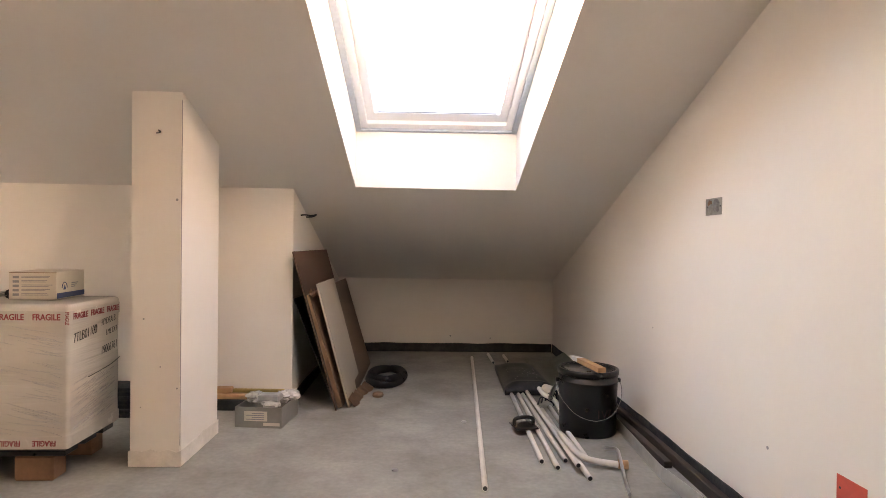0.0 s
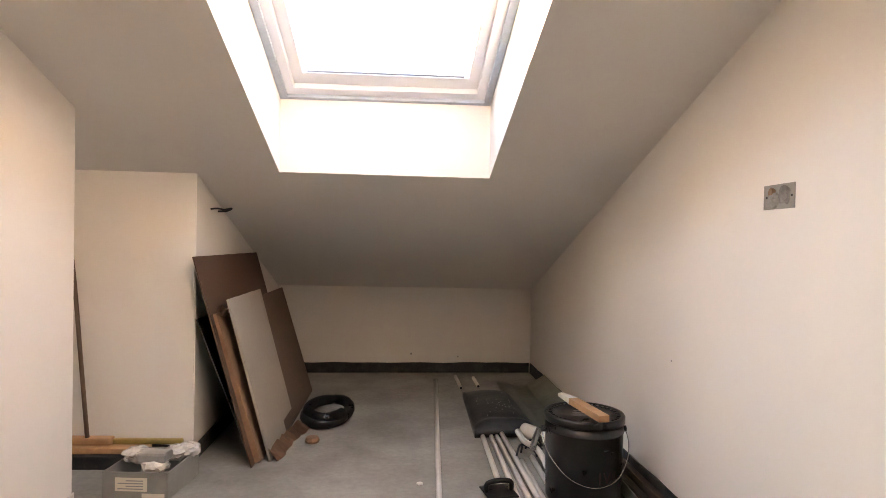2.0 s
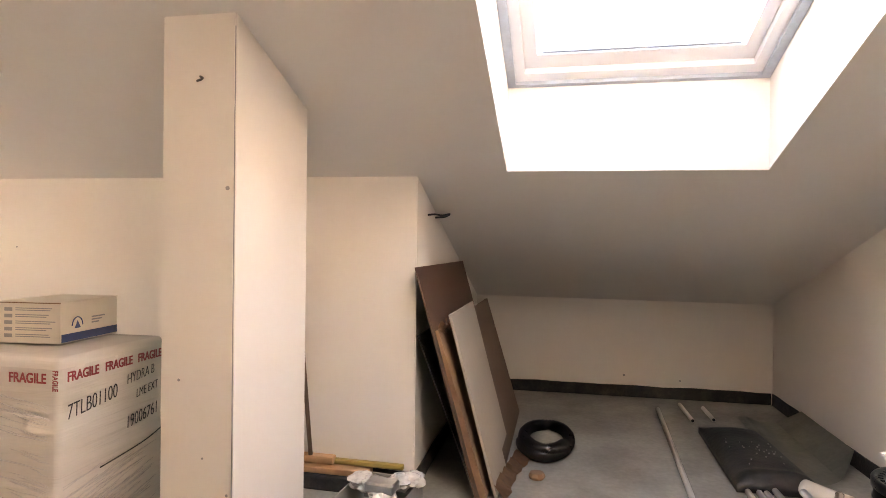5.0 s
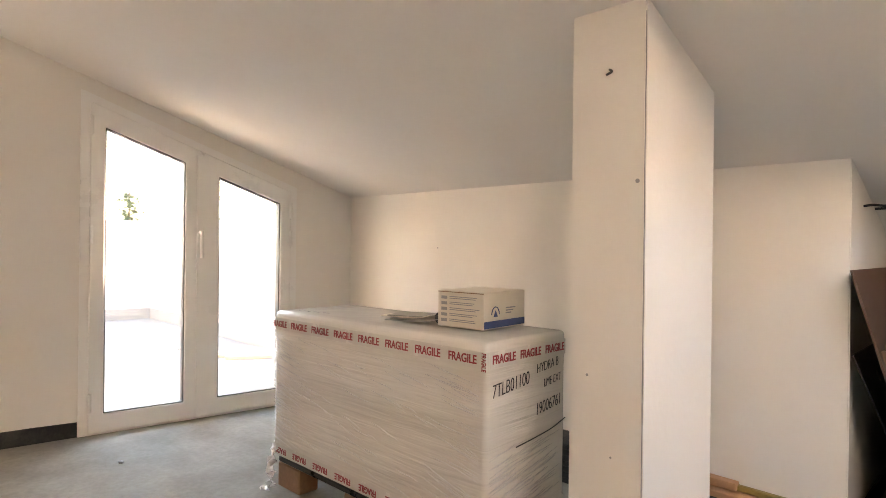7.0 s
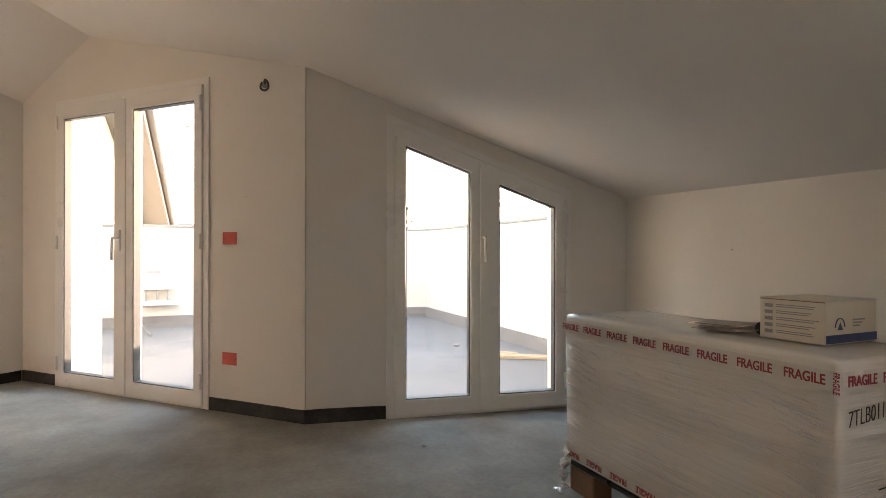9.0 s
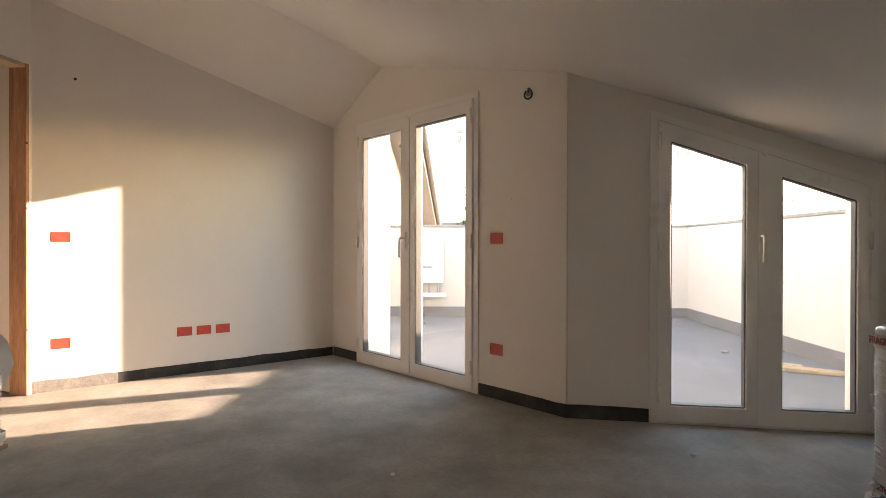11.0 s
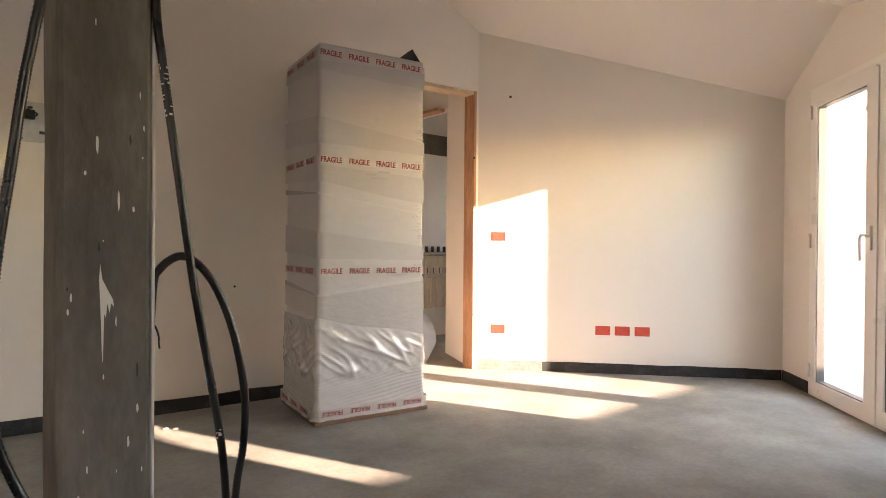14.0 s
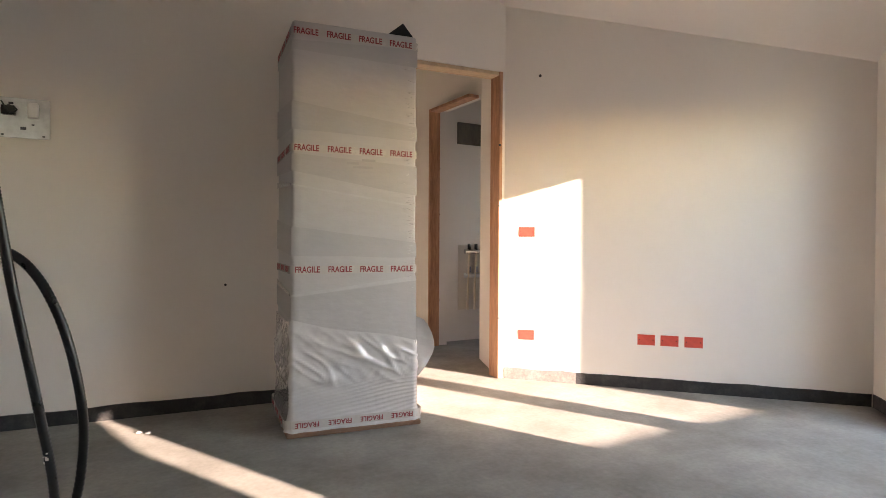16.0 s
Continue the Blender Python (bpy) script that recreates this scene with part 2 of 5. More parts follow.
def tube(bm, path, r, sides=10, cap=True):
    """A round tube along a path of points, with a radius or one radius a point."""
    path = [Vector(p) for p in path]
    rad = r if isinstance(r, (list, tuple)) else [r] * len(path)
    rings, side = [], None
    for i, p in enumerate(path):
        d = (path[min(i + 1, len(path) - 1)] - path[max(i - 1, 0)]).normalized()
        if side is None:
            side = d.orthogonal().normalized()
        side = (side - d * side.dot(d)).normalized()
        up = d.cross(side)
        rings.append([bm.verts.new(p + rad[i] * (math.cos(2 * math.pi * k / sides) * side + math.sin(2 * math.pi * k / sides) * up)) for k in range(sides)])
    for a, b in zip(rings, rings[1:]):
        for k in range(sides):
            f = bm.faces.new((a[k], a[(k + 1) % sides], b[(k + 1) % sides], b[k]))
            f.smooth = True
    if cap:
        bm.faces.new(rings[0][::-1])
        bm.faces.new(rings[-1])


def smooth_path(pts, n=8):
    """A Catmull-Rom curve through the points."""
    p = [Vector(q) for q in pts]
    p = [2 * p[0] - p[1], *p, 2 * p[-1] - p[-2]]
    out = []
    for i in range(1, len(p) - 2):
        for k in range(n):
            t = k / n
            out.append(0.5 * (2 * p[i] + (p[i + 1] - p[i - 1]) * t + (2 * p[i - 1] - 5 * p[i] + 4 * p[i + 1] - p[i + 2]) * t * t + (3 * p[i] - p[i - 1] - 3 * p[i + 1] + p[i + 2]) * t ** 3))
    return out + [p[-2]]


def lathe(bm, profile, sides=32, smooth=True):
    """A body turned about z from (radius, height) pairs."""
    rings = [[bm.verts.new((r * math.cos(2 * math.pi * k / sides), r * math.sin(2 * math.pi * k / sides), z)) for k in range(sides)] for r, z in profile]
    for a, b in zip(rings, rings[1:]):
        for k in range(sides):
            bm.faces.new((a[k], a[(k + 1) % sides], b[(k + 1) % sides], b[k])).smooth = smooth
    bm.faces.new(rings[0][::-1])
    bm.faces.new(rings[-1])


def word_mesh(text, size, thin=0.0, slant=0.0):
    """Flat letters in the built-in font, standing upright in the x-z plane and facing -y, centred."""
    cu = bpy.data.curves.new("word", "FONT")
    cu.body, cu.size, cu.align_x, cu.align_y, cu.extrude = text, size, "CENTER", "CENTER", 0.0006
    cu.offset, cu.shear = -thin, slant
    ob = bpy.data.objects.new("word", cu)
    me = bpy.data.meshes.new_from_object(ob)
    bpy.data.objects.remove(ob)
    me.transform(pose(0, 0, 0, 90, 0, 0))
    return me


def put_mesh(name, me, material, parent, m, label=""):
    if not me.materials:
        me.materials.append(material)
    ob = new(name, me)
    ob.parent = parent
    ob.matrix_basis = m
    if label:
        ob["label"] = label
    return ob


# ---- plan ----
def roof_north(x, y):
    return 2.443 - 0.006 * x - 0.347 * y


def roof_west(x, y):
    return 2.006 + 0.5616 * (x + 5.704) + 0.1514 * (y + 0.238)


def under_roof(x, y):
    return min(roof_north(x, y), roof_west(x, y))


E_S, E_N = Vector((0.957, -2.29)), Vector((0.957, 5.205))
K_W = Vector((-0.925, 5.205))
SEG = Vector((-0.925, 3.445))
NW = Vector((-3.631, 3.447))
CVX = Vector((-3.877, 1.517))
AC = Vector((-5.704, -0.238))
CD = Vector((-4.23, -1.868))


def along(a, b):
    d = (b - a).normalized()
    return d, Vector((d.y, -d.x)), (b - a).length     # direction, outward, length


def wall(name, a, b, thick, label, holes=(), breaks=(), ext=(0.0, 0.0), top=None):
    """A wall with its room face on a-b and its thickness outward; holes are (s0, s1, z0, top at s0, top at s1)."""
    d, out, length = along(a, b)
    cuts = sorted({-ext[0], length + ext[1], *breaks, *[h[0] for h in holes], *[h[1] for h in holes]})
    bm = bmesh.new()

    def piece(s0, s1, z0, z1, t0, t1):
        p, q = a + d * s0, a + d * s1
        po, qo = p + out * thick, q + out * thick
        hexa(bm, [(*p, z0), (*po, z0), (*qo, z1), (*q, z1), (*p, t0), (*po, t0), (*qo, t1), (*q, t1)])

    for s0, s1 in zip(cuts, cuts[1:]):
        tp = [(top or under_roof)(*(a + d * min(max(s, 0), length))) + (0 if top else 0.12) for s in (s0, s1)]
        h = next((h for h in holes if h[0] <= s0 + 1e-6 and h[1] >= s1 - 1e-6), None)
        if h:
            if h[2] > 0.001:
                piece(s0, s1, -0.2, -0.2, h[2], h[2])
            piece(s0, s1, h[3], h[4], *tp)
        else:
            piece(s0, s1, -0.2, -0.2, *tp)
    bmesh.ops.remove_doubles(bm, verts=bm.verts[:], dist=0.0005)
    bmesh.ops.recalc_face_normals(bm, faces=bm.faces[:])
    return tagged(part(name, bm, PLASTER), label, "wall", kind="structure")


A_LEN = along(CVX, AC)[2]
HIP_S = 1.80
wall("wall_east", E_S, E_N, 0.30, "long cream plastered party wall under the sloping ceiling", ext=(0.3, 0.3))
wall("wall_knee", E_N, K_W, 0.30, "low cream knee wall at the foot of the roof slope", ext=(0.0, 0.3))
wall("wall_recess", K_W, SEG, 0.30, "cream plastered side wall of the low recess", ext=(0.0, -0.004))
wall("wall_north", SEG, NW, 0.30, "cream plastered wall behind the wrapped crate", ext=(-0.004, 0.0))
wall("wall_terrace", NW, CVX, 0.33, "grey shaded plastered wall with a terrace door", holes=[(0.38, 1.503, 0.0, 1.303, 1.71)], ext=(0.33, -0.004))
wall("wall_angled_door", CVX, AC, 0.33, "cream plastered angled wall with a terrace door", holes=[(0.703, 2.14, 0.0, 1.972, 1.972)], breaks=[HIP_S], ext=(-0.004, 0.3))
wall("wall_angled", AC, CD, 0.30, "pale plastered angled wall with sockets and a sun patch", ext=(0.0, 0.0))
wall("wall_south", CD, E_S, 0.12, "plastered partition wall with an unfinished doorway", holes=[(0.02, 0.86, 0.0, 2.13, 2.13)], breaks=[1.03], ext=(0.0, 0.0))

bm = bmesh.new()
prism(bm, [(-6.2, -6.2), (1.3, -6.2), (1.3, 6.1), (-1.3, 6.1), (-1.3, 3.85), (-4.13, 3.85), (-4.13, 1.66), (-6.25, -0.3)], lambda x, y: -0.2, lambda x, y: 0.0)
tagged(part("floor", bm, SCREED), "dusty grey cement screed floor without covering", "floor", kind="structure")

bm = bmesh.new()
for poly in ([(-1.0, -2.5), (-0.567, -2.5), (-0.567, 5.5), (-1.0, 5.5)], [(0.347, -2.5), (1.26, -2.5), (1.26, 5.5), (0.347, 5.5)],
             [(-0.567, -2.5), (0.347, -2.5), (0.347, 1.79), (-0.567, 1.79)], [(-0.567, 3.408), (0.347, 3.408), (0.347, 5.5), (-0.567, 5.5)],
             [(-1.24, 3.43), (-1.0, 3.43), (-1.0, 5.5), (-1.24, 5.5)], [(-4.2, 1.5), (-1.0, 1.5), (-1.0, 3.43), (-4.2, 3.43)], [(-4.2, 3.43), (-1.24, 3.43), (-1.24, 3.76), (-4.2, 3.76)],
             [(-1.0, -2.5), (-1.0, 1.5), (-4.1, 1.5), (-4.1, 1.68), (-5.372, 0.495), (-2.742, -2.5)]):
    prism(bm, poly, roof_north, lambda x, y: roof_north(x, y) + 0.37)
prism(bm, [(-5.372, 0.495), (-6.1, -0.28), (-4.3, -2.5), (-2.742, -2.5)], roof_west, lambda x, y: roof_west(x, y) + 0.37)
bmesh.ops.recalc_face_normals(bm, faces=bm.faces[:])
tagged(part("ceiling", bm, CEILING), "sloping white plastered attic ceiling with a skylight shaft", "ceiling", kind="structure")

# dark strip along the foot of the walls
def strip(name, a, b, s0, s1, material=STRIP, height=0.075):
    d, out, length = along(a, b)
    bm = bmesh.new()
    n = max(2, int((s1 - s0) / 0.08))
    rows = []
    for i in range(n + 1):
        p = a + d * (s0 + (s1 - s0) * i / n)
        w = 0.007 + 0.002 * noise.noise((p.x * 7, p.y * 7, 0))
        h = height + 0.008 * noise.noise((p.x * 5, p.y * 5, 3))
        q = p - out * w
        rows.append([bm.verts.new(c) for c in ((*(p + out * 0.001), 0), (*q, 0), (*q, h), (*(p + out * 0.001), h))])
    for r, t in zip(rows, rows[1:]):
        for k in range(3):
            bm.faces.new((r[k], r[k + 1], t[k + 1], t[k]))
    bm.faces.new(rows[0][::-1])
    bm.faces.new(rows[-1])
    bmesh.ops.recalc_face_normals(bm, faces=bm.faces[:])
    return tagged(part(name, bm, material), "dark foam edge strip along the foot of the wall" if material is STRIP else "pale edge strip along the foot of the wall", "baseboard", kind="structure")


strip("baseboard", E_S, E_N, 0, 7.48)
strip("baseboard", E_N, K_W, 0.01, 1.87)
strip("baseboard", K_W, SEG, 0.01, 1.75)
strip("baseboard", SEG, NW, 0.01, 2.69)
strip("baseboard", NW, CVX, 0.01, 0.377)
strip("baseboard", NW, CVX, 1.506, 1.953)
strip("baseboard", CVX, AC, -0.004, 0.70)
strip("baseboard", CVX, AC, 2.143, A_LEN - 0.01)
strip("baseboard", AC, CD, 0.01, 1.70)
# the last half metre has a paler copy of the strip
strip("baseboard", AC, CD, 1.70, 2.19, STRIP_PALE)
strip("baseboard", CD, E_S, 0.87, 5.19)


# ---- terrace doors ----
def ring(bm, frame_at, outer, inner, n0, n1):
    """A four-sided frame between two quads in the wall's plane (along, height)."""
    vs = []
    for quad, nn in ((outer, n0), (inner, n0), (outer, n1), (inner, n1)):
        vs.append([bm.verts.new(frame_at(s, nn, z)) for s, z in quad])
    o0, i0, o1, i1 = vs
    for k in range(4):
        j = (k + 1) % 4
        bm.faces.new((o0[k], o0[j], i0[j], i0[k]))
        bm.faces.new((o1[j], o1[k], i1[k], i1[j]))
        bm.faces.new((o0[j], o0[k], o1[k], o1[j]))
        bm.faces.new((i0[k], i0[j], i1[j], i1[k]))
    bmesh.ops.recalc_face_normals(bm, faces=bm.faces[:])


def inset(q, l, r, b, t):
    """A quad (bottom left, bottom right, top right, top left) drawn in by the given widths."""
    (x0, z0), (x1, _), (_, t1), (_, t0) = q
    m = (t1 - t0) / (x1 - x0)
    top = lambda x: t0 + m * (x - x0) - t * math.sqrt(1 + m * m)
    return [(x0 + l, z0 + b), (x1 - r, z0 + b), (x1 - r, top(x1 - r)), (x0 + l, top(x0 + l))]


def quad_slab(bm, frame_at, q, n0, n1):
    v = [bm.verts.new(frame_at(s, nn, z)) for nn in (n0, n1) for s, z in q]
    for f in ((0, 1, 2, 3), (7, 6, 5, 4), (0, 4, 5, 1), (1, 5, 6, 2), (2, 6, 7, 3), (3, 7, 4, 0)):
        bm.faces.new([v[i] for i in f])
    bmesh.ops.recalc_face_normals(bm, faces=bm.faces[:])


def terrace_door(name, a, b, quad, mid, handle_side, label, stickers):
    """A white two-leaf glazed door set flush with the room face; quad is its outline along the wall."""
    d, out, _ = along(a, b)
    base = a + d * quad[0][0]
    root = thing(name, (base.x, base.y, 0), label, "door", kind="structure")

    def at(s, nn, z):          # nn: into the room
        p = a + d * s - out * nn
        return (p.x - base.x, p.y - base.y, z)

    bm = bmesh.new()
    ring(bm, at, quad, inset(quad, 0.055, 0.055, 0.03, 0.055), 0.012, -0.07)
    fr = part("door_frame", bm, PVC, root)
    core = inset(quad, 0.04, 0.04, 0.012, 0.04)
    m = (core[2][1] - core[3][1]) / (core[1][0] - core[0][0])
    top = lambda s: core[3][1] + m * (s - core[0][0])
    for i, (s0, s1) in enumerate(((core[0][0], mid - 0.003), (mid + 0.003, core[1][0]))):
        leaf_q = [(s0, core[0][1]), (s1, core[0][1]), (s1, top(s1)), (s0, top(s0))]
        hole = inset(leaf_q, (0.066, 0.085)[i], (0.085, 0.066)[i], 0.09, 0.09)
        bm = bmesh.new()
        ring(bm, at, leaf_q, hole, 0.026, -0.05)
        bmesh.ops.bevel(bm, geom=[e for e in bm.edges if not e.is_boundary], offset=0.004, segments=1, affect="EDGES")
        leaf = part("leaf", bm, PVC, root)
        bm = bmesh.new()
        ring(bm, at, hole, inset(hole, 0.006, 0.006, 0.006, 0.006), 0.018, -0.03)
        part("gasket", bm, GASKET, leaf, "thin dark grey rubber gasket")
        bm = bmesh.new()
        quad_slab(bm, at, inset(hole, 0.002, 0.002, 0.002, 0.002), -0.002, -0.022)
        pane = part("pane", bm, GLASS, leaf, "clear glass pane")
        pane.visible_shadow = False
        for s, z, w, h in stickers[i]:
            bm = bmesh.new()
            quad_slab(bm, at, [(s - w / 2, z - h / 2), (s + w / 2, z - h / 2), (s + w / 2, z + h / 2), (s - w / 2, z + h / 2)], 0.0, -0.0015)
            part("sticker", bm, STICKER, leaf, "small pale grey maker's sticker on the glass")
    # central cover strip, handle, hinges, sill
    bm = bmesh.new()
    quad_slab(bm, at, [(mid - 0.03, 0.02), (mid + 0.03, 0.02), (mid + 0.03, top(mid + 0.03) - 0.02), (mid - 0.03, top(mid - 0.03) - 0.02)], 0.034, 0.0262)
    part("cover_strip", bm, PVC, root)
    hs = mid + handle_side
    bm = bmesh.new()
    quad_slab(bm, at, [(hs - 0.014, 0.94), (hs + 0.014, 0.94), (hs + 0.014, 1.07), (hs - 0.014, 1.07)], 0.046, 0.0342)
    hp = part("handle_plate", bm, PVC, root)
    bm = bmesh.new()
    tube(bm, [at(hs, 0.046, 1.02), at(hs, 0.085, 1.02), at(hs, 0.09, 1.005), at(hs, 0.088, 0.88)], 0.009)
    part("handle", bm, PVC, hp, "white lever handle pointing down")
    for s in (quad[0][0] + 0.045, quad[1][0] - 0.045):
        tq = top(min(max(s, core[0][0]), core[1][0]))
        for z in (0.12, 0.95, tq - 0.16):
            bm = bmesh.new()
            tube(bm, [at(s, 0.034, z), at(s, 0.034, z + 0.09)], 0.009)
            part("hinge", bm, PVC, root)
    return root


terrace_door("door_1", NW, CVX, [(0.38, 0.0), (1.503, 0.0), (1.503, 1.71), (0.38, 1.303)], 0.93, 0.018, "white glazed two-leaf terrace door with a slanted top", (((0.81, 1.215, 0.07, 0.03),), ((1.332, 1.46, 0.07, 0.035),)))
terrace_door("door_2", CVX, AC, [(0.703, 0.0), (2.14, 0.0), (2.14, 1.972), (0.703, 1.972)], 1.431, 0.018, "closed white glazed two-leaf terrace door", (((0.89, 1.737, 0.06, 0.03), (0.892, 1.68, 0.04, 0.04)), ((1.545, 1.725, 0.06, 0.03),)))


# ---- hall and small room beyond the doorway ----
def plain_wall(name, a, b, thick, height, label, holes=()):
    return wall(name, Vector(a), Vector(b), thick, label, holes=holes, top=lambda x, y: height)


plain_wall("wall_hall_west", (-4.46, -2.5), (-4.46, -4.0), 0.10, 2.72, "pale hall wall with a wooden door lining", holes=[(0.02, 0.72, 0.0, 2.15, 2.15)])
plain_wall("wall_hall_corner", (-4.245, -1.995), (-4.455, -2.5), 0.08, 2.72, "short pale angled hall wall beside the doorway")
plain_wall("wall_hall_south", (-4.46, -4.0), (-2.6, -4.0), 0.10, 2.72, "plain pale wall at the back of the hall")
plain_wall("wall_hall_east", (-2.6, -4.0), (-2.6, -2.09), 0.10, 2.72, "plain pale end wall of the hall")
plain_wall("wall_store_back", (-5.6, -3.36), (-4.56, -3.36), 0.10, 2.72, "pale store wall with an open pipe niche")
# Unseen window hole, inferred and cut so daylight reaches the store.
plain_wall("wall_store_west", (-5.6, -2.3), (-5.6, -3.36), 0.10, 2.72, "pale store wall with an unseen window hole added for daylight", holes=[(0.45, 0.85, 0.9, 1.6, 1.6)])
plain_wall("wall_store_north", (-4.56, -2.45), (-5.6, -2.45), 0.10, 2.72, "plain pale store wall")
bm = bmesh.new()
prism(bm, [(-5.8, -4.2), (-2.4, -4.2), (-2.4, -2.07), (-4.3, -1.92), (-5.8, -1.92)], lambda x, y: 2.7, lambda x, y: 2.8)
tagged(part("ceiling", bm, CEILING), "flat white ceiling over the hall", "ceiling", kind="structure")


def door_lining(x0, x1, y, depth, height, label, rz=0.0, origin=(0, 0), left=True, right=True):
    root = thing("door_lining", (*origin, 0), label, "door frame", rz=rz)
    for k, x in ((0, x0), (1, x1)):
        if not (left, right)[k]:
            continue
        s = 1 if k == 0 else -1
        xa, xb = sorted((x, x + s * 0.025))
        part("post", box_bm(xa, xb, y - depth, y + 0.004, 0.001, height, 0.002, 1), WOOD, root)
        for z in (0.42, 1.2, 1.62):
            bm = bmesh.new()
            tube(bm, [(x + s * 0.02, y + 0.003, z), (x + s * 0.02, y + 0.0055, z)], 0.009)
            part("knot", bm, INK, root, "dark knot in the wood")
    part("header", box_bm(x0 + 0.026, x1 - 0.026, y - depth, y - 0.002, height - 0.026, height - 0.001, 0.002, 1), PALEPLANK if left and right else WOOD, root)
    return root


door_lining(0.021, 0.859, 0.0, 0.12, 2.129, "raw reddish wooden door lining in the partition wall", rz=math.degrees(math.atan2(E_S.y - CD.y, E_S.x - CD.x)), origin=(CD.x, CD.y))
r2 = door_lining(-3.22, -2.522, 0.0, 0.10, 2.149, "raw reddish wooden door lining of the store", rz=90, origin=(-4.46, 0), right=False)

# heating manifold in its niche
def manifold(loc):
    root = thing("heating_manifold", loc, "brass and steel underfloor heating manifold with many pale pipes", "manifold")
    part("niche_back", box_bm(-0.45, 0.44, -0.012, -0.003, -0.36, 0.26), WHITECARD, root, "pale back of the open niche")
    for nm, z, m in (("supply_bar", 0.20, STEEL), ("return_bar", -0.03, METAL)):
        bm = bmesh.new()
        tube(bm, [(-0.38, 0.05, z), (0.40, 0.05, z)], 0.022, 12)
        part(nm, bm, m, root)
    for i in range(10):
        x = -0.35 + i * 0.078
        for z, c, m in ((0.24, "valve_cap", BLACKPL), (0.02, "flow_gauge", BLUEINK)):
            bm = bmesh.new()
            tube(bm, [(x, 0.05, z - 0.02), (x, 0.05, z + 0.035)], 0.016, 8)
            part(c, bm, m, root)
        bm = bmesh.new()
        tube(bm, smooth_path([(x, 0.05, 0.19), (x + 0.012, 0.062, 0.05), (x + 0.02, 0.062, -0.15), (x + 0.012, 0.05, -0.36)], 4), 0.011, 7)
        part("pipe", bm, PIPECREAM, root, "pale plastic heating pipe")
    bm = bmesh.new()
    tube(bm, smooth_path([(-0.40, 0.06, 0.22), (-0.46, 0.06, 0.1), (-0.44, 0.06, -0.1), (-0.41, 0.05, -0.34)], 5), 0.017, 8)
    part("feed_pipe", bm, BLACKPL, root, "black insulated feed pipe")
    return root


manifold((-5.2, -3.345, 0.66))
tagged(part("lintel", box_bm(-5.45, -4.74, -3.36, -3.335, 1.89, 2.10, 0.01), CONCRETE), "bare grey concrete lintel patch on the store wall", "lintel")

# ---- skylight ----
def skylight():
    a = math.atan(0.347)
    root = thing("window_1", (-0.11, 3.435, 1.622), "white framed roof window at the top of a plastered shaft", "skylight", kind="structure")

    def at(s, nn, z):          # s: across, z: up the slope, nn: towards the room
        y, zz = -z * math.cos(a), z * math.sin(a)
        return (s, y - nn * math.sin(a), zz - nn * math.cos(a))

    q = [(-0.456, 0.0), (0.456, 0.0), (0.456, 1.70), (-0.456, 1.70)]
    bm = bmesh.new()
    ring(bm, at, q, inset(q, 0.03, 0.03, 0.03, 0.03), 0.05, -0.02)
    part("seal", bm, SKYSEAL, root, "grey blue foil seal round the frame")
    q1 = inset(q, 0.03, 0.03, 0.03, 0.03)
    bm = bmesh.new()
    ring(bm, at, q1, inset(q1, 0.035, 0.035, 0.045, 0.05), 0.035, -0.06)
    part("window_frame", bm, SKYTINTWHITE, root)
    q2 = inset(q1, 0.037, 0.037, 0.047, 0.052)
    h2 = inset(q2, 0.045, 0.045, 0.075, 0.06)
    bm = bmesh.new()
    ring(bm, at, q2, h2, 0.012, -0.07)
    sash = part("sash", bm, SKYTINTWHITE, root)
    bm = bmesh.new()
    quad_slab(bm, at, [(h2[0][0] + 0.02, h2[0][1] + 0.012), (h2[1][0] - 0.02, h2[0][1] + 0.012), (h2[1][0] - 0.02, h2[0][1] + 0.022), (h2[0][0] + 0.02, h2[0][1] + 0.022)], 0.016, 0.002)
    part("vent_bar", bm, SKYSEAL, sash, "thin grey blue bar")
    bm = bmesh.new()
    quad_slab(bm, at, inset(h2, -0.004, -0.004, -0.004, -0.004), -0.02, -0.04)
    p = part("pane", bm, GLASS, sash, "clear glass pane")
    p.visible_shadow = False


skylight()

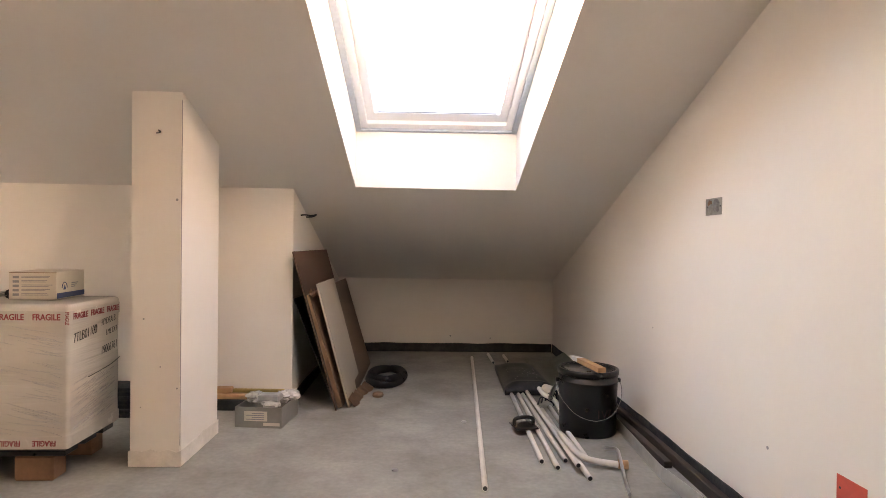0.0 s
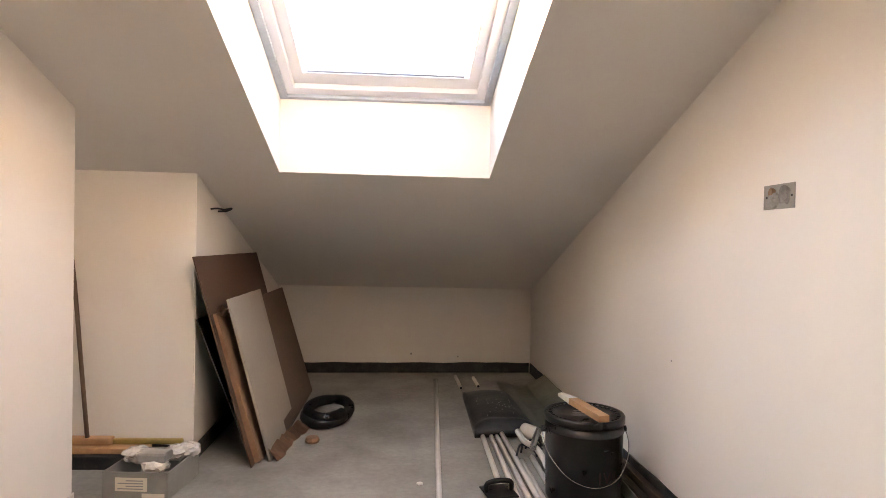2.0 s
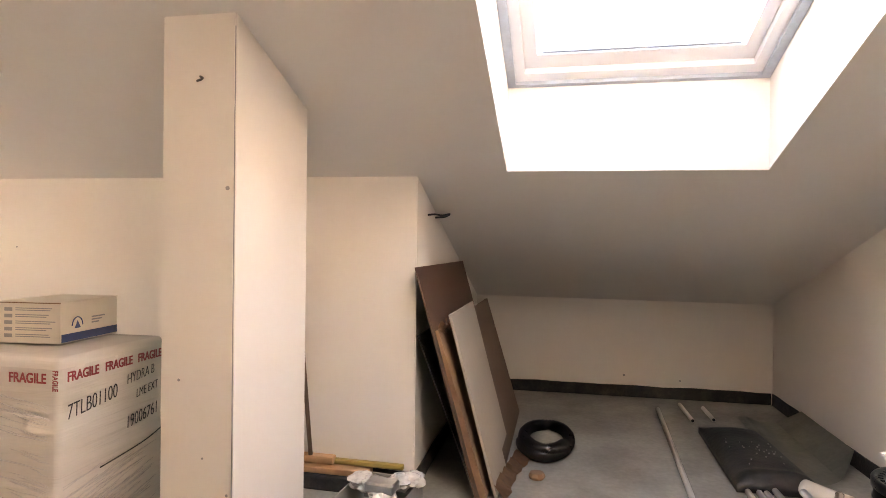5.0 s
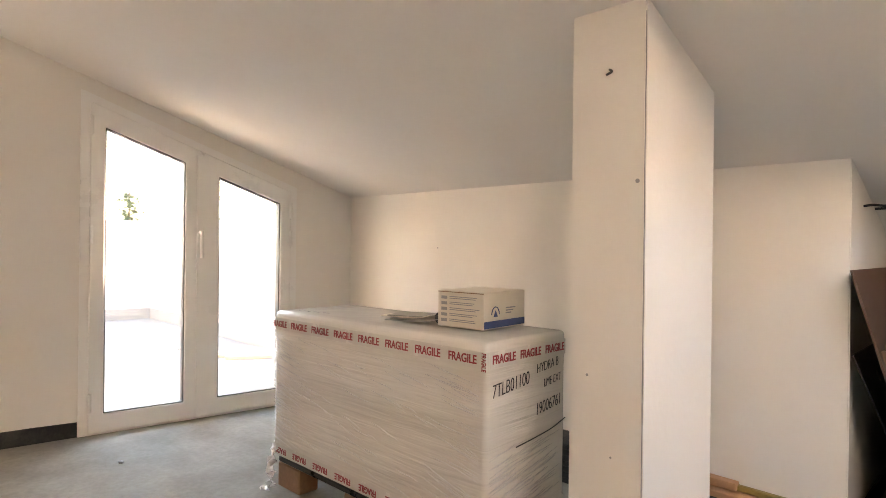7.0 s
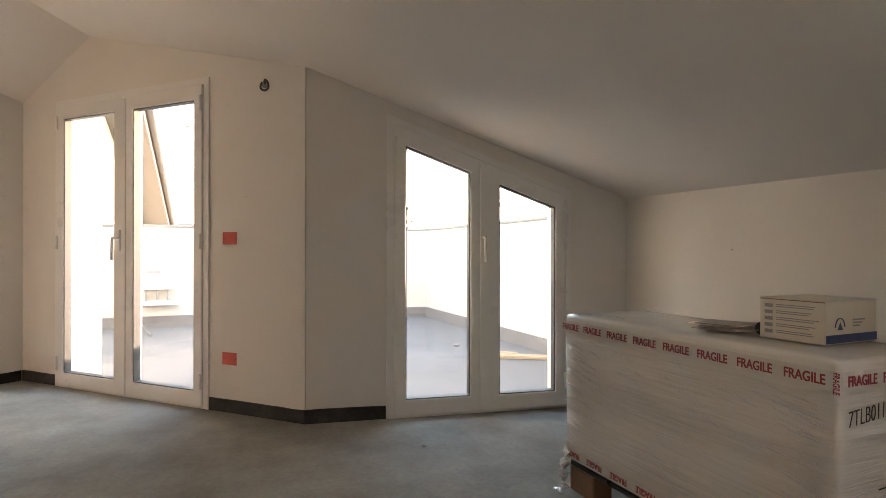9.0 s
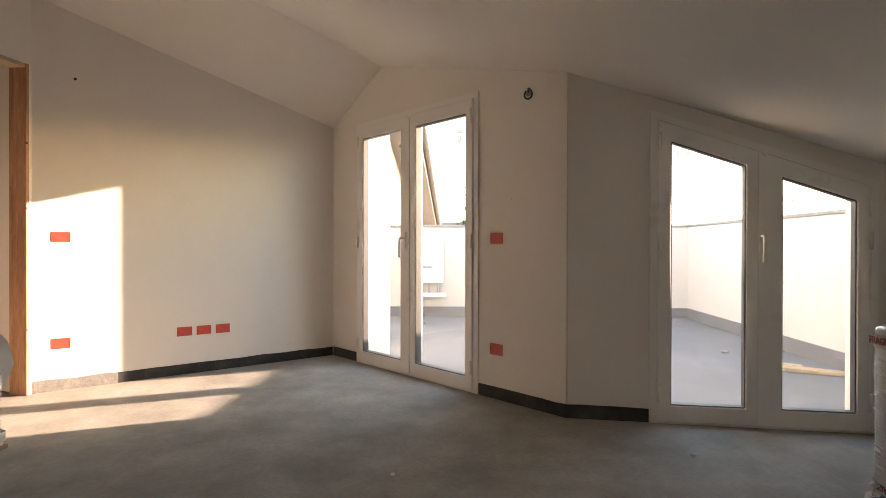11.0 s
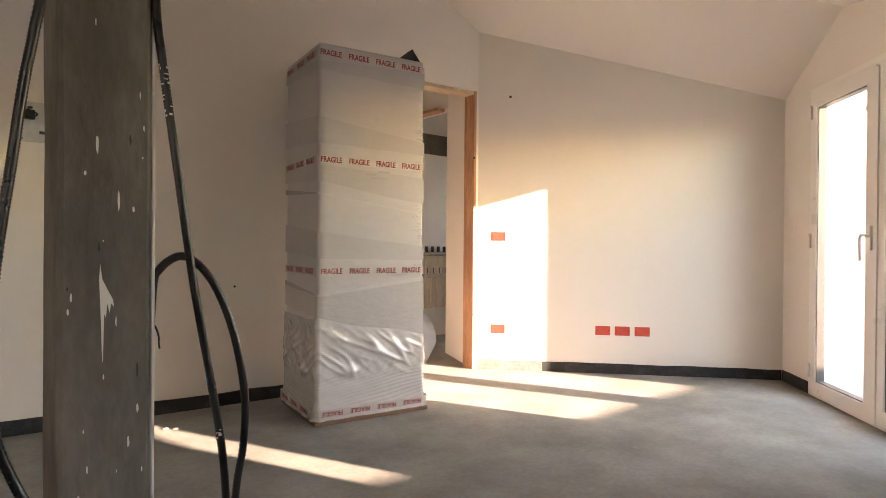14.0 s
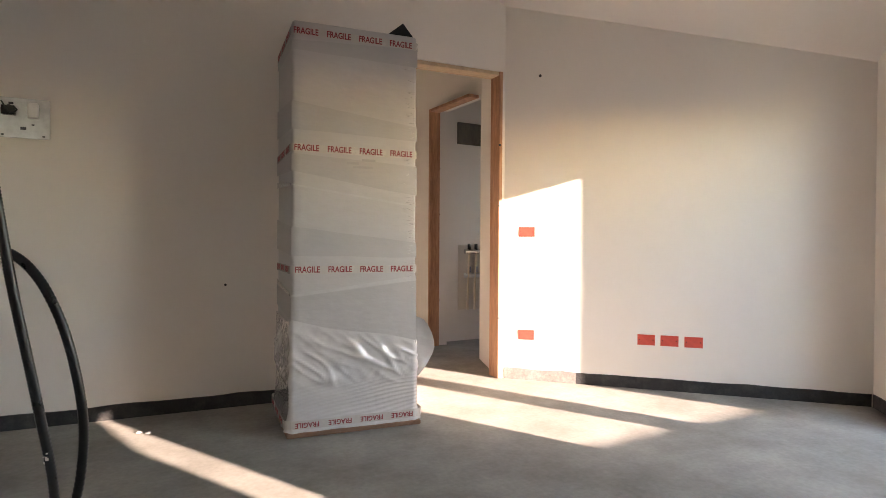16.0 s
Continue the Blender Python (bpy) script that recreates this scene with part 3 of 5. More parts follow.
# ---- pillar and column ----
def plastered_pillar():
    root = thing("pillar", (-1.287, 2.757, 0), "square white plastered pillar with worn corner beads", "pillar", kind="structure")
    x0, x1, y0, y1 = -0.105, 0.105, -0.217, 0.220
    bm = bmesh.new()
    prism(bm, [(x0, y0), (x1, y0), (x1, y1), (x0, y1)], lambda x, y: 0.0, lambda x, y: roof_north(x, y + 2.757) + 0.05)
    bmesh.ops.bevel(bm, geom=[e for e in bm.edges if abs(e.verts[0].co.z - e.verts[1].co.z) > 0.5], offset=0.004, segments=2, affect="EDGES")
    part("shaft", bm, PLASTER, root)
    bm = bmesh.new()
    pts = []
    for i in range(60):
        z = 0.09 + i * 0.0245
        pts.append((x1 - 0.002 + 0.0014 * noise.noise((0, 0, z * 9)), y0 + 0.001, z))
    tube(bm, pts, [0.0012 + 0.0012 * abs(noise.noise((3, 1, z[2] * 12))) for z in pts], 5)
    part("corner_crack", bm, GREYINK, root, "fine dark crack along the corner bead")
    bm = bmesh.new()
    for (a, b) in (((x0 - 0.004, y0 - 0.004), (x1 + 0.004, y0 - 0.004)), ((x1 + 0.004, y0 - 0.004), (x1 + 0.004, y1 + 0.004))):
        n = 12
        for i in range(n):
            t0, t1 = i / n, (i + 1) / n
            h0, h1 = [0.068 + 0.012 * noise.noise((t * 6, a[0] * 9, 1)) for t in (t0, t1)]
            p, q = [(a[0] + (b[0] - a[0]) * t, a[1] + (b[1] - a[1]) * t) for t in (t0, t1)]
            bm.faces.new([bm.verts.new(c) for c in ((*p, 0.002), (*q, 0.002), (*q, h1), (*p, h0))])
    bmesh.ops.remove_doubles(bm, verts=bm.verts[:], dist=0.0005)
    bmesh.ops.solidify(bm, geom=bm.faces[:], thickness=0.004)
    part("edge_strip", bm, SMEARED, root, "plaster-smeared edge strip round the foot")
    for x, z, r in ((-0.05, 0.62, 0.004), (0.02, 0.42, 0.003), (-0.06, 0.25, 0.003), (0.085, 1.12, 0.006), (0.09, 0.33, 0.004)):
        bm = bmesh.new()
        tube(bm, [(x, y0 + 0.001, z), (x, y0 - 0.0012, z)], r, 6)
        part("chip", bm, GREYINK, root)
    bm = bmesh.new()
    tube(bm, smooth_path([(0.012, y0 + 0.002, 1.405), (0.012, y0 - 0.012, 1.406), (0.022, y0 - 0.018, 1.398), (0.004, y0 - 0.014, 1.394)], 4), 0.003, 6)
    part("wire_stub", bm, INK, root, "cut wire stub")


plastered_pillar()


def concrete_column():
    root = thing("column", (-1.421, -0.335, 0), "bare square concrete column with paint splashes", "column", kind="structure")
    w, dy = 0.102, 0.145
    bm = bmesh.new()
    rings = []
    n = 26
    for i in range(n + 1):
        z = i * roof_north(0, -0.36) / n + (0.05 if i == n else 0)
        j = 0.003 * noise.noise((1, 2, z * 3))
        c = 0.012
        pl = [(-w + c, -dy), (w - c, -dy), (w, -dy + c), (w, dy - c), (w - c, dy), (-w + c, dy), (-w, dy - c), (-w, -dy + c)]
        rings.append([bm.verts.new((x + j + 0.0015 * noise.noise((x * 40, y * 40, z * 8)), y, z)) for x, y in pl])
    for a, b in zip(rings, rings[1:]):
        for k in range(8):
            bm.faces.new((a[k], a[(k + 1) % 8], b[(k + 1) % 8], b[k]))
    bm.faces.new(rings[0][::-1])
    bm.faces.new(rings[-1])
    part("shaft", bm, CONCRETE, root)
    # one face is skinned in the paler wall colour
    part("cream_coat", box_bm(-w - 0.011, -w - 0.003, -dy + 0.02, dy - 0.012, 0.002, 2.42, 0.002, 1), PLASTER, root, "thin cream coat on one face")
    rnd = random.Random(5)
    for i in range(30):
        x, z = rnd.uniform(-0.085, 0.085), rnd.uniform(0.15, 1.55)
        h, wd = rnd.uniform(0.003, 0.014), rnd.uniform(0.0012, 0.003)
        if i % 6 == 0:
            h *= 2.2
        bm = bmesh.new()
        ring_pts = []
        m = 9
        for k in range(m):
            an = 2 * math.pi * k / m
            rr = 0.7 + 0.5 * rnd.random()
            ring_pts.append(bm.verts.new((x + wd * rr * math.cos(an), dy + 0.0012, z + h * rr * math.sin(an))))
        bm.faces.new(ring_pts)
        part("splash", bm, SPLASH if rnd.random() < 0.88 else INK, root)
    # the long splash
    bm = bmesh.new()
    outline = [(0.014, 0.90), (0.009, 0.86), (-0.002, 0.835), (-0.014, 0.81), (-0.017, 0.79), (-0.010, 0.80), (-0.007, 0.775), (-0.002, 0.80), (0.001, 0.765), (0.005, 0.775), (0.007, 0.66), (0.009, 0.655), (0.012, 0.76), (0.016, 0.86)]
    bm.faces.new([bm.verts.new((x, dy + 0.0016, z)) for x, z in outline])
    part("long_splash", bm, SPLASH, root, "long white paint drip")
    bm = bmesh.new()
    tube(bm, smooth_path([(-w - 0.012, dy - 0.05, 0.73)] + [(-w - 0.02 - 0.004 * k, dy - 0.05 + 0.014 * math.sin(k * 1.2), 0.73 - 0.016 * k) for k in range(5)], 4), 0.0025, 6)
    part("wire_loop", bm, INK, root, "small loop of dark wire")


concrete_column()


def hanging_conduit(name, pts, label, smears=()):
    """Corrugated pipe through the given points; smears are heights at which plaster has dried on it."""
    path = smooth_path(pts, 14)
    base = Vector((path[-1].x, path[-1].y, 0))
    root = thing(name, base, label, "conduit", group="conduits hanging by the column")
    dense = []
    for p, q in zip(path, path[1:]):
        k = max(1, int((q - p).length / 0.004))
        dense += [p.lerp(q, i / k) - base for i in range(k)]
    dense.append(path[-1] - base)
    bm = bmesh.new()
    tube(bm, dense, [0.0105 + (0.0016 if i % 2 else 0.0) for i in range(len(dense))], 8)
    pipe = part("pipe", bm, BLACKPL, root)
    rnd = random.Random(len(dense))
    for z0, z1 in smears:
        bm = bmesh.new()
        for c in dense:
            if z0 < c.z < z1 and rnd.random() < 0.55:
                a, w, h = rnd.uniform(0.2, 2.6), rnd.uniform(0.15, 0.5), rnd.uniform(0.001, 0.004)
                ring_pts = [(c.x + 0.0126 * math.cos(a + u), c.y + 0.0126 * math.sin(a + u), c.z + v) for u, v in ((-w, -h), (w, -h), (w, h), (-w, h))]
                bm.faces.new([bm.verts.new(q) for q in ring_pts])
        tagged(part("plaster_smear", bm, SPLASH, pipe, "dried white plaster in the ribs"), kind="stuff")
    bm = bmesh.new()
    tube(bm, [dense[-1] + (dense[-1] - dense[-2]).normalized() * e for e in (0.0002, 0.0008)], 0.0085, 8)
    part("bore", bm, INK, root, "dark open end")
    return root


hanging_conduit("conduit", [(-1.52, -0.20, 2.50), (-1.525, -0.20, 2.0), (-1.533, -0.20, 1.58), (-1.551, -0.20, 1.41), (-1.589, -0.20, 1.13), (-1.631, -0.20, 0.835), (-1.682, -0.20, 0.54), (-1.713, -0.20, 0.33), (-1.715, -0.18, 0.10), (-1.66, -0.10, 0.014), (-1.50, -0.03, 0.013)], "black corrugated conduit hanging from the ceiling beside the column", ((1.28, 1.42), (0.40, 0.44)))
hanging_conduit("conduit", [(-1.53, -0.235, 0.72), (-1.535, -0.22, 0.85), (-1.548, -0.215, 0.88), (-1.571, -0.215, 0.903), (-1.60, -0.218, 0.915), (-1.63, -0.22, 0.906), (-1.666, -0.215, 0.871), (-1.701, -0.21, 0.81), (-1.735, -0.205, 0.716), (-1.761, -0.20, 0.596), (-1.773, -0.20, 0.483), (-1.767, -0.20, 0.369), (-1.75, -0.20, 0.27), (-1.73, -0.18, 0.12), (-1.70, -0.06, 0.014), (-1.56, 0.02, 0.013)], "black corrugated conduit bent in a loop beside the column")
hanging_conduit("conduit", [(-1.31, -0.175, 2.50), (-1.30, -0.175, 1.8), (-1.287, -0.175, 1.54), (-1.272, -0.18, 1.427), (-1.252, -0.19, 1.297), (-1.232, -0.20, 1.124), (-1.21, -0.20, 0.949), (-1.198, -0.20, 0.816), (-1.193, -0.20, 0.708), (-1.196, -0.20, 0.60), (-1.208, -0.20, 0.493), (-1.241, -0.20, 0.395), (-1.30, -0.175, 0.25), (-1.37, -0.155, 0.05), (-1.43, -0.10, 0.014)], "black corrugated conduit hanging in front of the concrete column")

# ---- wrapped crate on its pallet ----
FRAGILE = {h: word_mesh("FRAGILE", h, -0.0007) for h in (0.034, 0.030)}


def face_pose(x, y, z, rz, flip=False, narrow=1.0):
    return pose(x, y, z, 0, 180 if flip else 0, rz) @ Matrix.Diagonal((narrow, 1, 1, 1))


def band(root, x0, x1, y0, y1, z0, z1, off=0.0022):
    """A strip of printed tape round a box."""
    bm = bmesh.new()
    rows = []
    n, cr = 20, 0.015
    corners = ((x0 + cr, y0 + cr, 180), (x1 - cr, y0 + cr, 270), (x1 - cr, y1 - cr, 0), (x0 + cr, y1 - cr, 90))
    outline = []
    for q, (cx_, cy_, a0) in enumerate(corners):
        for k in range(5):
            a = radians(a0 + 22.5 * k)
            outline.append((cx_ + (cr + off) * math.cos(a), cy_ + (cr + off) * math.sin(a)))
    full = []
    for q in range(len(outline)):
        a, b = outline[q], outline[(q + 1) % len(outline)]
        m = n if math.hypot(b[0] - a[0], b[1] - a[1]) > 0.1 else 1
        full += [(a[0] + (b[0] - a[0]) * k / m, a[1] + (b[1] - a[1]) * k / m) for k in range(m)]
    for x, y in full:
        j = 0.0035 * noise.noise((x * 6, y * 6, z0 * 4))
        rows.append([bm.verts.new((x, y, z0 + j)), bm.verts.new((x, y, z1 + j))])
    for i in range(len(rows)):
        r, t = rows[i], rows[(i + 1) % len(rows)]
        bm.faces.new((r[0], t[0], t[1], r[1]))
    return part("tape", bm, TAPE, root, "white tape with red warning print")


def soft_box(x0, x1, y0, y1, z0, z1, sub, amp, freq, seed=0):
    """A box of small faces with rounded edges and slightly uneven sides."""
    bm = bmesh.new()
    block(bm, x0, x1, y0, y1, z0, z1)
    bmesh.ops.bevel(bm, geom=bm.edges[:], offset=0.016, segments=3, affect="EDGES", profile=0.5)
    bmesh.ops.subdivide_edges(bm, edges=[e for e in bm.edges if e.calc_length() > 0.1], cuts=sub, use_grid_fill=True)
    for v in bm.verts:
        n = noise.noise(v.co * freq + Vector((seed, 0, 0)))
        c = Vector(((x0 + x1) / 2, (y0 + y1) / 2, v.co.z))
        v.co += (v.co - c).normalized() * amp * n
    for f in bm.faces:
        f.smooth = True
    return bm


def crate():
    rz = 1.2
    L, W, Z0, Z1 = 1.085, 0.395, 0.125, 0.694
    root = thing("wrapped_crate", (-1.547, 2.378, 0), "long carton wrapped in clear stretch film with red tape", "crate", rz=rz)
    part("carton", soft_box(-L, 0, 0, W, Z0, Z1, 9, 0.004, 5), CRATEFILM, root, "stretch film pulled tight over a carton")
    t1 = band(root, -L, 0, 0, W, 0.622, 0.668, 0.0045)
    t2 = band(root, -L, 0, 0, W, 0.135, 0.178, 0.0045)
    for i in range(8):
        put_mesh("word", FRAGILE[0.034], REDINK, t1, face_pose(-0.082 - i * 0.137, -0.0058, 0.645, 0, False, 0.84))
    for i in range(3):
        put_mesh("word", FRAGILE[0.034], REDINK, t1, face_pose(0.0058, 0.072 + i * 0.126, 0.645, 90, False, 0.82))
    put_mesh("word", FRAGILE[0.034], REDINK, t1, face_pose(-0.004, -0.0062, 0.642, 0, False, 1.0) @ pose(0, 0, 0, 0, 90, 0) @ Matrix.Diagonal((0.40, 1, 0.62, 1)))
    for i in range(8):
        put_mesh("word", FRAGILE[0.030], REDINK, t2, face_pose(-0.088 - i * 0.134, -0.0058, 0.156, 0, True, 0.8))
    # stretched wrinkles that run aslant over the long side and the end
    bm = bmesh.new()
    rnd = random.Random(12)
    for k in range(210):
        z, l = rnd.uniform(0.19, 0.60), rnd.uniform(0.05, 0.22)
        r = rnd.uniform(0.0006, 0.0017)
        if k < 150:
            x = rnd.choice((-0.02 - l, -1.075, rnd.uniform(-1.07, -0.25)))
            tilt = -0.14 - 0.12 * rnd.random()
            path = [(x + l * q, -0.0052 - 0.001 * math.sin(3.1 * q), z - 0.5 * l * tilt + l * tilt * q + 0.003 * math.sin(q * 5 + k)) for q in (0, 0.3, 0.65, 1)]
        else:
            y = rnd.choice((0.01, rnd.uniform(0.05, 0.37 - min(l, 0.2))))
            l = min(l, 0.2)
            z = rnd.uniform(0.19, 0.38)
            path = [(0.0052 + 0.001 * math.sin(3.1 * q), y + l * q, z + l * 0.16 * q + 0.003 * math.sin(q * 5 + k)) for q in (0, 0.3, 0.65, 1)]
        tube(bm, path, [0.0004, r, r, 0.0004], 5)
    for f in bm.faces:
        f.smooth = True
    tagged(part("wrinkled_film", bm, LOOSEFILM, root), "fine white wrinkles of stretched film", kind="stuff")
    # writing in marker on the end
    for txt, y, z, sz in (("7TLB01100", 0.105, 0.565, 0.056), ("HYDRA B", 0.285, 0.598, 0.042), ("LME EXT", 0.312, 0.550, 0.037), ("19006761", 0.292, 0.478, 0.052)):
        put_mesh("marker_writing", word_mesh(txt, sz, 0.0008, 0.12), INK, root, face_pose(0.0062, y, z, 90, False, 0.66) @ pose(0, 0, 0, 0, -5, 0), "black marker writing")
    bm = bmesh.new()
    tube(bm, smooth_path([(0.0064, 0.13, 0.385), (0.0064, 0.22, 0.392), (0.0064, 0.31, 0.402), (0.0064, 0.385, 0.42)], 4), 0.0018, 5)
    part("marker_line", bm, INK, root)
    # faint print on the lid
    for k in range(4):
        part("lid_print", box_bm(-1.02 + k * 0.05, -0.985 + k * 0.05, 0.05 + 0.01 * k, 0.056 + 0.01 * k, Z1 + 0.0035, Z1 + 0.0045), GREYINK, root)
    # loose knot of film at the corner
    bm = bmesh.new()
    rnd = random.Random(3)
    path = smooth_path([(-L + 0.03, -0.008, 0.17), (-L + 0.05, -0.03, 0.12), (-L + 0.03, -0.028, 0.075), (-L + 0.06, -0.04, 0.035), (-L + 0.03, -0.06, 0.006)], 6)
    rows = []
    for k, p in enumerate(path):
        wd = 0.020 + 0.016 * rnd.random()
        tw = k * 0.55
        rows.append([bm.verts.new(p + Vector((math.cos(tw) * wd * q, math.sin(tw) * wd * q * 0.6 + 0.006 * rnd.uniform(-1, 1), 0.006 * rnd.uniform(-1, 1) + 0.004))) for q in (-1, -0.3, 0.4, 1)])
    for a, b in zip(rows, rows[1:]):
        for k in range(3):
            bm.faces.new((a[k], a[k + 1], b[k + 1], b[k]))
    part("film_tail", bm, LOOSEFILM, root, "twisted tail of white film")
    return root


def pallet():
    root = thing("pallet", (-1.547, 2.378, 0), "dark low wooden pallet with cardboard feet under the wrapped crate", "pallet", rz=1.2)
    for y in (0.015, 0.155, 0.295):
        part("board", box_bm(-1.07, -0.02, y, y + 0.09, 0.098, 0.118, 0.003, 1), BLACKPL, root)
    for x in (-1.0, -0.57, -0.14):
        for y in (0.015, 0.295):
            part("foot", box_bm(x - 0.075, x + 0.075, y, y + 0.09, 0.0, 0.097, 0.006, 1), CARD, root, "brown cardboard foot")
    return root


pallet()


def foam_bundle():
    root = thing("foam_bundle", (-1.70, 3.30, 0), "stack of dark foam edge strips lying behind the crate", "foam strips")
    rnd = random.Random(14)
    for k in range(7):
        o = part("foam_strip", box_bm(-0.26, 0.25, -0.085, 0.085, 0.0, 0.022, 0.005, 1), STRIP, root)
        o.matrix_basis = pose(rnd.uniform(-0.015, 0.015), rnd.uniform(-0.012, 0.012), 0.0235 * k, 0, 0, rnd.uniform(-2, 2))
    return root


foam_bundle()
crate()


def small_carton():
    root = thing("small_carton", (-1.687, 2.527, 0.6985), "small white carton with blue band and printed lines, on the crate", "carton", rz=4)
    w, d, h = 0.186, 0.225, 0.113
    part("body", box_bm(-w, 0, 0, d, 0, h, 0.002, 1), WHITECARD, root)
    part("flap", box_bm(-w - 0.001, 0.001, -0.0015, d / 2 - 0.001, h, h + 0.002), WHITECARD, root)
    part("flap", box_bm(-w - 0.001, 0.001, d / 2 + 0.001, d, h, h + 0.002), WHITECARD, root)
    # Shadow below the lid's overhang, drawn as a thin brown line.
    part("edge_shadow", box_bm(-w + 0.003, 0, -0.0018, -0.0004, h - 0.003, h - 0.0005), CARD, root, "brown line painted as the shadow under the lid")
    part("blue_band", box_bm(0.0004, 0.0012, 0.002, d - 0.002, 0.004, 0.026), BLUEINK, root, "dark blue printed band")
    for k in range(5):
        for y0, wd, hh in ((0.03, 0.014, 0.02),):
            part("print_block", box_bm(-w + 0.016, -w + 0.04, -0.0012, -0.0004, 0.016 + k * 0.018, 0.026 + k * 0.018), GREYINK, root)
        part("print_line", box_bm(-w + 0.05, -w + 0.155 - 0.012 * (k % 2), -0.0012, -0.0004, 0.018 + k * 0.018, 0.0205 + k * 0.018), GREYINK, root)
        part("print_line", box_bm(-w + 0.05, -w + 0.15 + 0.01 * (k % 3), -0.0012, -0.0004, 0.0235 + k * 0.018, 0.026 + k * 0.018), GREYINK, root)
    bm = bmesh.new()
    tube(bm, [(0.0006, 0.06 + 0.02 * math.cos(a * math.pi / 8), 0.045 + 0.024 * math.sin(a * math.pi / 8)) for a in range(9)], 0.0016, 5)
    part("emblem_arch", bm, BLUEINK, root)
    bm = bmesh.new()
    bm.faces.new([bm.verts.new(c) for c in ((0.0012, 0.048, 0.038), (0.0012, 0.072, 0.038), (0.0012, 0.060, 0.060))])
    part("emblem", bm, BLUEINK, root)
    for k in range(3):
        part("print_bar", box_bm(0.0004, 0.0012, 0.115, 0.145 + 0.012 * k, 0.045 + 0.008 * k, 0.049 + 0.008 * k), GREYINK, root)


small_carton()


def papers():
    root = thing("booklets", (-1.976, 2.544, 0.6985), "grey folder and loose booklets lying on the crate", "papers", rz=20)
    for i, (dx, rz) in enumerate(((0, 0), (0.02, 9), (-0.02, -6), (0.01, 4))):
        bm = bmesh.new()
        n = 6
        rows = []
        for k in range(n + 1):
            u = -0.12 + 0.2 * k / n
            z = 0.003 + 0.0055 * i + 0.010 * max(0, k / n - 0.6) ** 2 * 8
            rows.append([bm.verts.new((u + dx, y, z + e)) for y in (-0.05, 0.075) for e in (0, 0.003)])
        for r, t in zip(rows, rows[1:]):
            bm.faces.new((r[0], r[2], t[2], t[0]))
            bm.faces.new((r[1], t[1], t[3], r[3]))
            bm.faces.new((r[0], t[0], t[1], r[1]))
            bm.faces.new((r[2], r[3], t[3], t[2]))
        o = part("booklet", bm, (GREYINK, TRAYPL, WHITECARD, TRAYPL)[i], root)
        o.matrix_basis = pose(0, 0, 0, 0, 0, rz)
    bm = bmesh.new()
    tube(bm, [(0.09, -0.05, 0.022), (0.09, 0.075, 0.022)], 0.021, 12)
    part("spine", bm, INK, root, "dark rolled spine of the folder")


papers()


